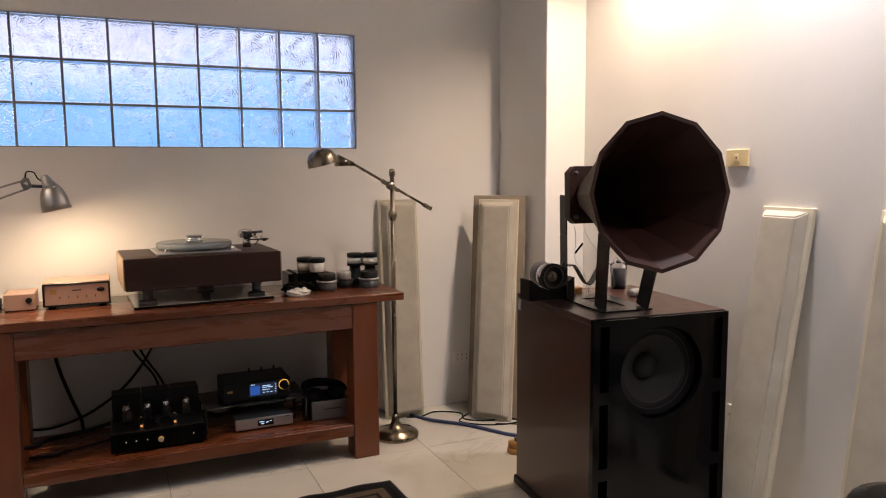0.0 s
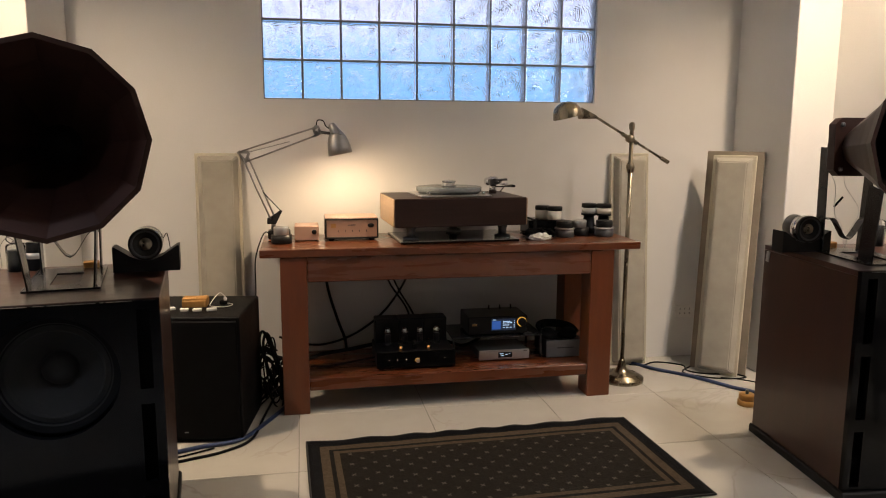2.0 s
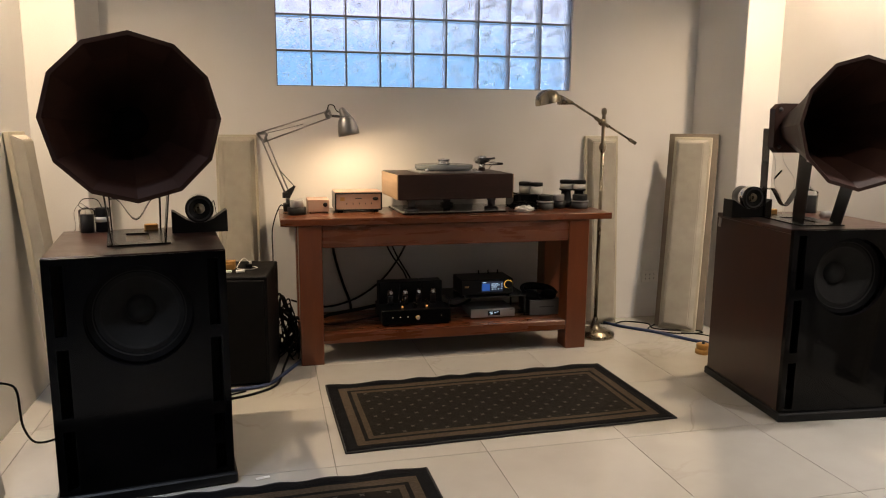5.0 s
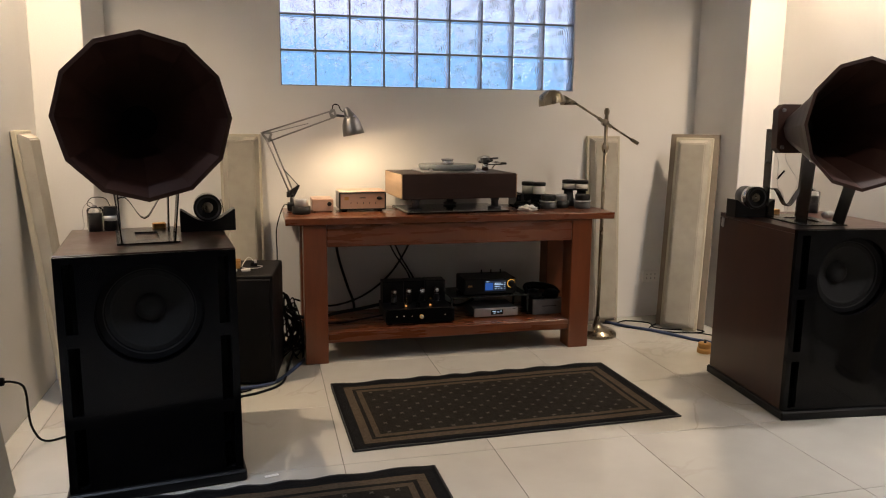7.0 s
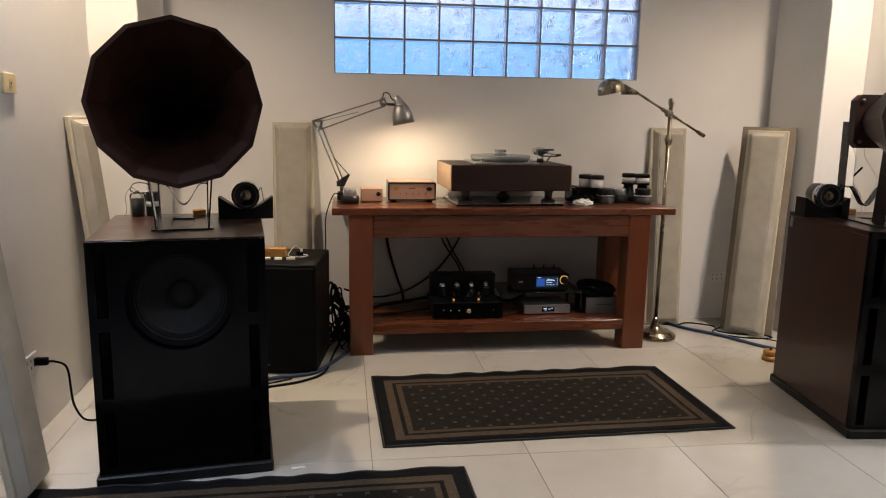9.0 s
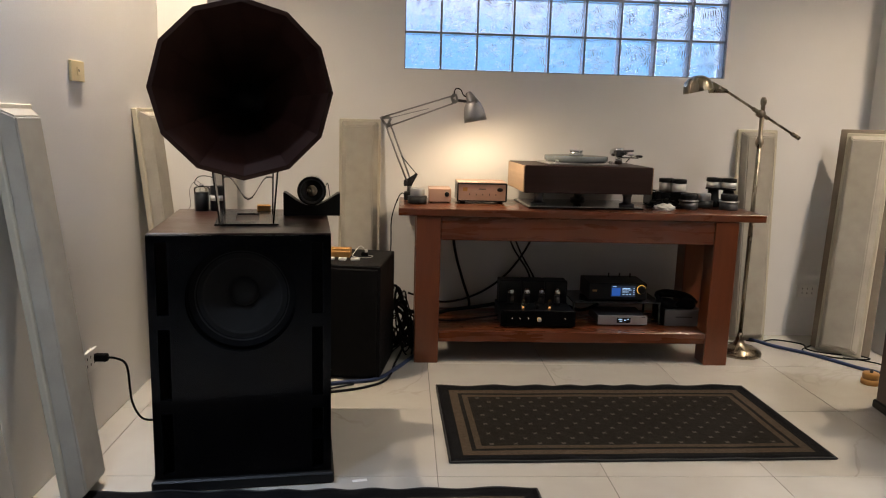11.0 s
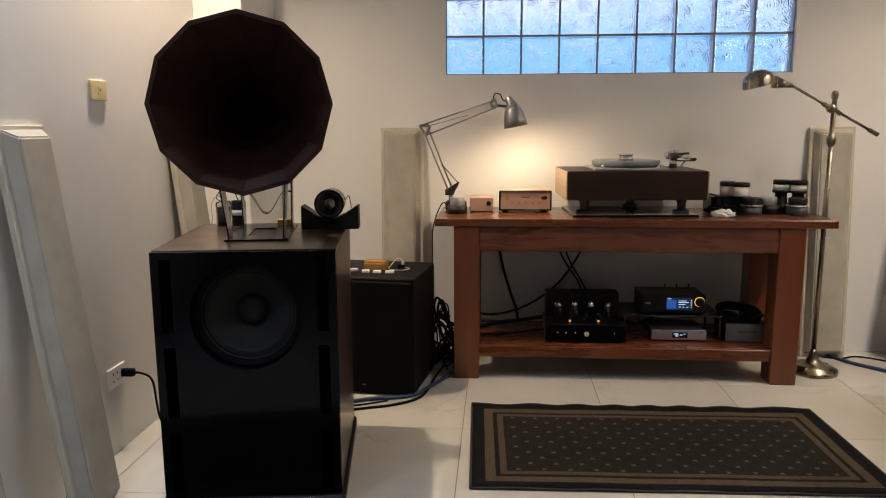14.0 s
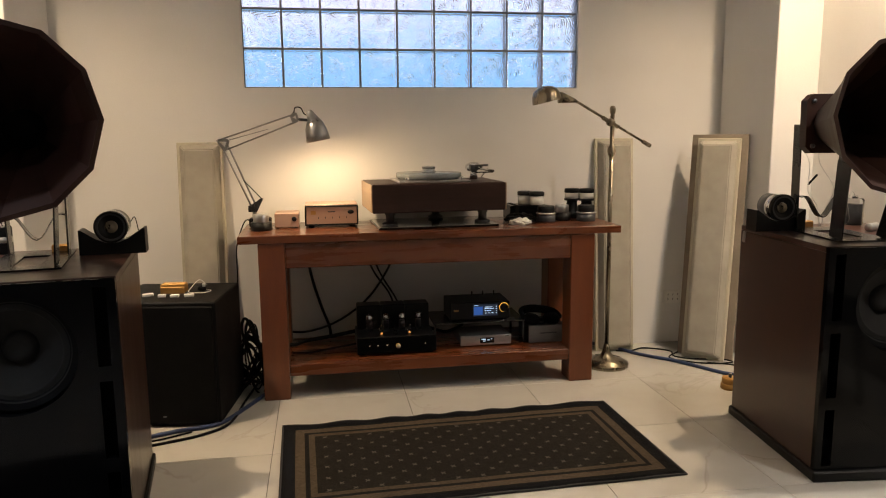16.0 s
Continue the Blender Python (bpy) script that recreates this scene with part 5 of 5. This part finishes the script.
# ---- stool ----
so = thing("padded_stool", pose(2.125, 1.27, 0), "black leather padded stool beside the wall", "stool")
part("cushion", lathe([(0, 0.39), (0.19, 0.39), (0.205, 0.41), (0.205, 0.44), (0.19, 0.462), (0.15, 0.472), (0, 0.474)], 40), M_GLOSS, so, "black leather cushion")
for a in (45, 135, 225, 315):
    part("stool_leg", rod((0.15 * math.cos(radians(a)), 0.15 * math.sin(radians(a)), 0.395), (0.18 * math.cos(radians(a)), 0.18 * math.sin(radians(a)), 0), 0.012), M_STEEL_B, so)

# ---- cables ----
def cable(points, r, material, label):
    return solo("cable", tube(points, r), material, I4, label, "cable")


R = 0.0095
cable([(1.25, 3.90, 0.14), (1.42, 3.88, 0.06), (1.62, 3.85, R), (1.72, 3.69, R), (1.86, 3.535, R), (1.985, 3.33, R), (2.06, 3.22, R), (2.10, 2.95, R)], R, M_BLUE, "thick blue loudspeaker cable lying on the floor")
cable([(-0.31, 3.46, R), (-0.40, 3.26, R), (-0.50, 3.09, R), (-0.66, 3.04, R), (-0.80, 2.98, R), (-0.96, 2.90, R)], R, M_BLUE, "thick blue loudspeaker cable lying on the floor")
cable([(-0.37, 3.62, 0.006), (-0.41, 3.36, 0.006), (-0.45, 3.10, 0.006), (-0.55, 2.99, 0.006), (-0.69, 2.93, 0.006), (-0.90, 2.86, 0.006)], 0.006, M_RUBBER, "black cable lying on the floor")
cable([(-0.60, 3.03, 0.005), (-0.72, 2.97, 0.005), (-0.86, 2.93, 0.005), (-0.98, 2.82, 0.005)], 0.004, M_RUBBER, "thin black cable lying on the floor")
cable([(1.62, 3.80, 0.004), (1.70, 3.78, 0.004), (1.80, 3.82, 0.004), (1.92, 3.74, 0.004), (1.90, 3.64, 0.004), (1.98, 3.57, 0.004), (2.12, 3.54, 0.004), (2.16, 3.48, 0.004), (2.06, 3.47, 0.004), (1.94, 3.52, 0.004), (1.86, 3.62, 0.004), (1.98, 3.73, 0.004)], 0.004, M_RUBBER, "thin black mains lead trailing over the tiles")
cable([(2.02, 3.50, 0.004), (2.12, 3.44, 0.004), (2.17, 3.36, 0.004), (2.12, 3.20, 0.004)], 0.003, M_RUBBER, "thin black lead on the tiles")
pg = thing("mains_plug", pose(2.01, 3.745, 0, 0, 0, 30), "black mains plug lying on the tiles", "plug")
part("plug_body", box(0.045, 0.028, 0.026, (0, 0, 0), 0.006, seg=2), M_RUBBER, pg)
for s in (-0.006, 0.006):
    part("pin", box(0.018, 0.0015, 0.006, (-0.031, s, 0.010)), M_CHROME, pg)
# hanging leads behind the bench
cable([(-0.12, 3.88, 0.72), (-0.09, 3.885, 0.50), (-0.04, 3.885, 0.32), (0.0, 3.885, 0.20), (0.0, 3.88, 0.10)], 0.008, M_RUBBER, "black lead hanging behind the bench")
cable([(0.16, 3.875, 0.72), (0.24, 3.87, 0.52), (0.33, 3.86, 0.38), (0.36, 3.80, 0.26)], 0.005, M_RUBBER, "black lead hanging behind the bench")
cable([(0.19, 3.885, 0.72), (0.28, 3.88, 0.50), (0.36, 3.87, 0.36), (0.40, 3.80, 0.26)], 0.005, M_RUBBER, "black lead hanging behind the bench")
cable([(0.38, 3.88, 0.74), (0.34, 3.87, 0.56), (0.22, 3.85, 0.38), (0.06, 3.80, 0.27), (-0.10, 3.78, 0.22), (-0.22, 3.83, 0.21), (-0.35, 3.88, 0.24)], 0.006, M_RUBBER, "black lead hanging behind the bench")
cable([(0.14, 3.70, 0.23), (0.02, 3.68, 0.215), (-0.12, 3.70, 0.19), (-0.20, 3.67, 0.18), (-0.34, 3.66, 0.19), (-0.42, 3.68, 0.24)], 0.010, M_RUBBER, "thick black cable lying on the lower shelf")
cable([(0.13, 3.56, 0.20), (0.0, 3.55, 0.185), (-0.10, 3.53, 0.176), (-0.19, 3.54, 0.176)], 0.005, M_RUBBER, "thin black lead lying on the lower shelf")
cable([(0.53, 3.72, 0.22), (0.60, 3.70, 0.20), (0.64, 3.66, 0.22), (0.70, 3.68, 0.24)], 0.008, M_RUBBER, "black interconnect cable on the lower shelf")
# heap beside the bench
heap = thing("cable_heap", I4, "heap of tangled black cables between the subwoofer and the bench", "cables")
rnd = random.Random(11)
for i in range(15):
    c = Vector((-0.390 + rnd.uniform(-0.03, 0.03), 3.58 + rnd.uniform(-0.12, 0.10), 0))
    rr, hh, a0 = rnd.uniform(0.05, 0.11), rnd.uniform(0.10, 0.36), rnd.uniform(0, 6)
    pts = [(c.x + rr * math.cos(a0 + k * 1.1) * 0.75, c.y + rr * math.sin(a0 + k * 1.1) * rnd.uniform(0.4, 1.0), max(0.008, hh * (0.5 + 0.5 * math.sin(a0 * 2 + k * 1.1 + rnd.uniform(-0.4, 0.4))))) for k in range(8)]
    part("lead", tube(pts, rnd.choice((0.004, 0.005, 0.007)), seg=6), M_RUBBER, heap)

# brass binding posts block beside the cabinet
bp_ = thing("brass_terminal", pose(1.922, 3.11, 0), "small stack of brass and wood beside the loudspeaker", "terminal block")
part("foot_block", lathe([(0, 0), (0.042, 0), (0.043, 0.004), (0.042, 0.026), (0, 0.026)], 28), M_GOLD, bp_)
part("top_block", lathe([(0, 0.027), (0.036, 0.027), (0.038, 0.03), (0.038, 0.052), (0.035, 0.056), (0, 0.056)], 28), M_GOLD, bp_)
part("post", rod((0, 0, 0.055), (0, 0, 0.075), 0.008), M_DKMETAL, bp_)
solo("tape_scrap", box(0.05, 0.016, 0.0012, (0, 0, 0.0005)), M_WHITE, pose(-0.517, 2.117, 0.0015, 0, 0, 12), "scrap of white tape stuck to the tiles", "tape")
solo("cabinet_tag", box(0.006, 0.02, 0.045, (0, 0, 0), 0.001), M_ALU, pose(1.737, 2.765, 0.782, 8, 0, -5.5), "small metal tag on the cabinet edge", "tag")

# ---- switches and sockets ----
def wall_plate(name, m, material, label, category, sockets, w=0.115, h=0.07):
    """Faces -y, middle of its back at the origin."""
    p = thing(name, m, label, category)
    part("cover_plate", box(w, 0.010, h, (0, -0.0055, -h / 2), 0.003, seg=2), material, p)
    if sockets:
        for i in range(sockets):
            x = (i - (sockets - 1) / 2) * 0.03
            for dx in (-0.007, 0.007):
                part("slot", box(0.004, 0.002, 0.011, (x + dx * 0.0, -0.0112, (0.010 if dx > 0 else -0.018)), 0.0008), M_BLACK, p)
    else:
        part("rocker", box(0.022, 0.003, 0.030, (0, -0.0115, -0.015), 0.001), material, p)
        part("indicator", box(0.006, 0.002, 0.008, (0, -0.0132, -0.002)), M_BLACK, p)
    return p


wall_plate("light_switch", pose(X1, 2.35, 1.413, 0, 0, -90), M_IVORY, "yellowed ivory light switch on the wall", "light switch", 0)
wall_plate("light_switch", pose(X0, 2.502, 1.354, 0, 0, 90), M_IVORY, "yellowed ivory light switch on the wall", "light switch", 0, 0.105, 0.072)
wall_plate("wall_socket", pose(X1, 2.325, 0.327, 0, 0, -90), M_WHITE, "white plastic wall socket plate", "wall socket", 2, 0.07, 0.115)
wall_plate("wall_socket", pose(X0, 2.467, 0.298, 0, 0, 90), M_WHITE, "white wall socket with a black plug", "wall socket", 3, 0.125, 0.078)
wall_plate("wall_socket", pose(2.02, Y1, 0.276), M_WHITE, "white wall socket with three outlets", "wall socket", 3, 0.115, 0.075)
pc = thing("power_cable", pose(0, 0, 0), "black power cord plugged into the wall socket", "power cord")
part("plug_body", box(0.05, 0.026, 0.03, (X0 + 0.036, 2.50, 0.287), 0.007, seg=2), M_RUBBER, pc)
part("lead", tube([(X0 + 0.055, 2.50, 0.302), (X0 + 0.085, 2.50, 0.300), (-1.432, 2.502, 0.285), (-1.422, 2.51, 0.25), (-1.425, 2.53, 0.17), (-1.425, 2.55, 0.10), (-1.41, 2.585, 0.03), (-1.38, 2.61, 0.006), (-1.33, 2.64, 0.006), (-1.28, 2.67, 0.006), (-1.34, 2.70, 0.006), (-1.30, 2.73, 0.006), (-1.20, 2.74, 0.006)], 0.0045), M_RUBBER, pc)

# ---- floor ----
floor = solo("floor", box(X1 - X0 + 0.3, Y1 - Y0 + 0.3, 0.1, ((X0 + X1) / 2, (Y0 + Y1) / 2, -0.1025)), M_GROUT, I4, "cream polished porcelain tile floor", "floor", kind="structure")
TX, TY, TS = -0.25, 2.153, 0.6
tile_mesh = {}
ix = [-3, -2, -1, 0, 1, 2, 3, 4]
for i in ix:
    for j in range(-12, 4):
        x0, x1 = max(X0, TX + i * TS) + 0.0012, min(X1, TX + (i + 1) * TS) - 0.0012
        y0, y1 = max(Y0, TY + j * TS) + 0.0012, min(Y1, TY + (j + 1) * TS) - 0.0012
        if x1 - x0 < 0.01 or y1 - y0 < 0.01: continue
        key = (round(x1 - x0, 3), round(y1 - y0, 3))
        if key not in tile_mesh:
            tile_mesh[key] = mesh_of(box(x1 - x0, y1 - y0, 0.0025, (0, 0, -0.0025), 0.0007), M_TILE, "tile")
        part("tile", tile_mesh[key], None, floor).location = ((x0 + x1) / 2, (y0 + y1) / 2, 0)
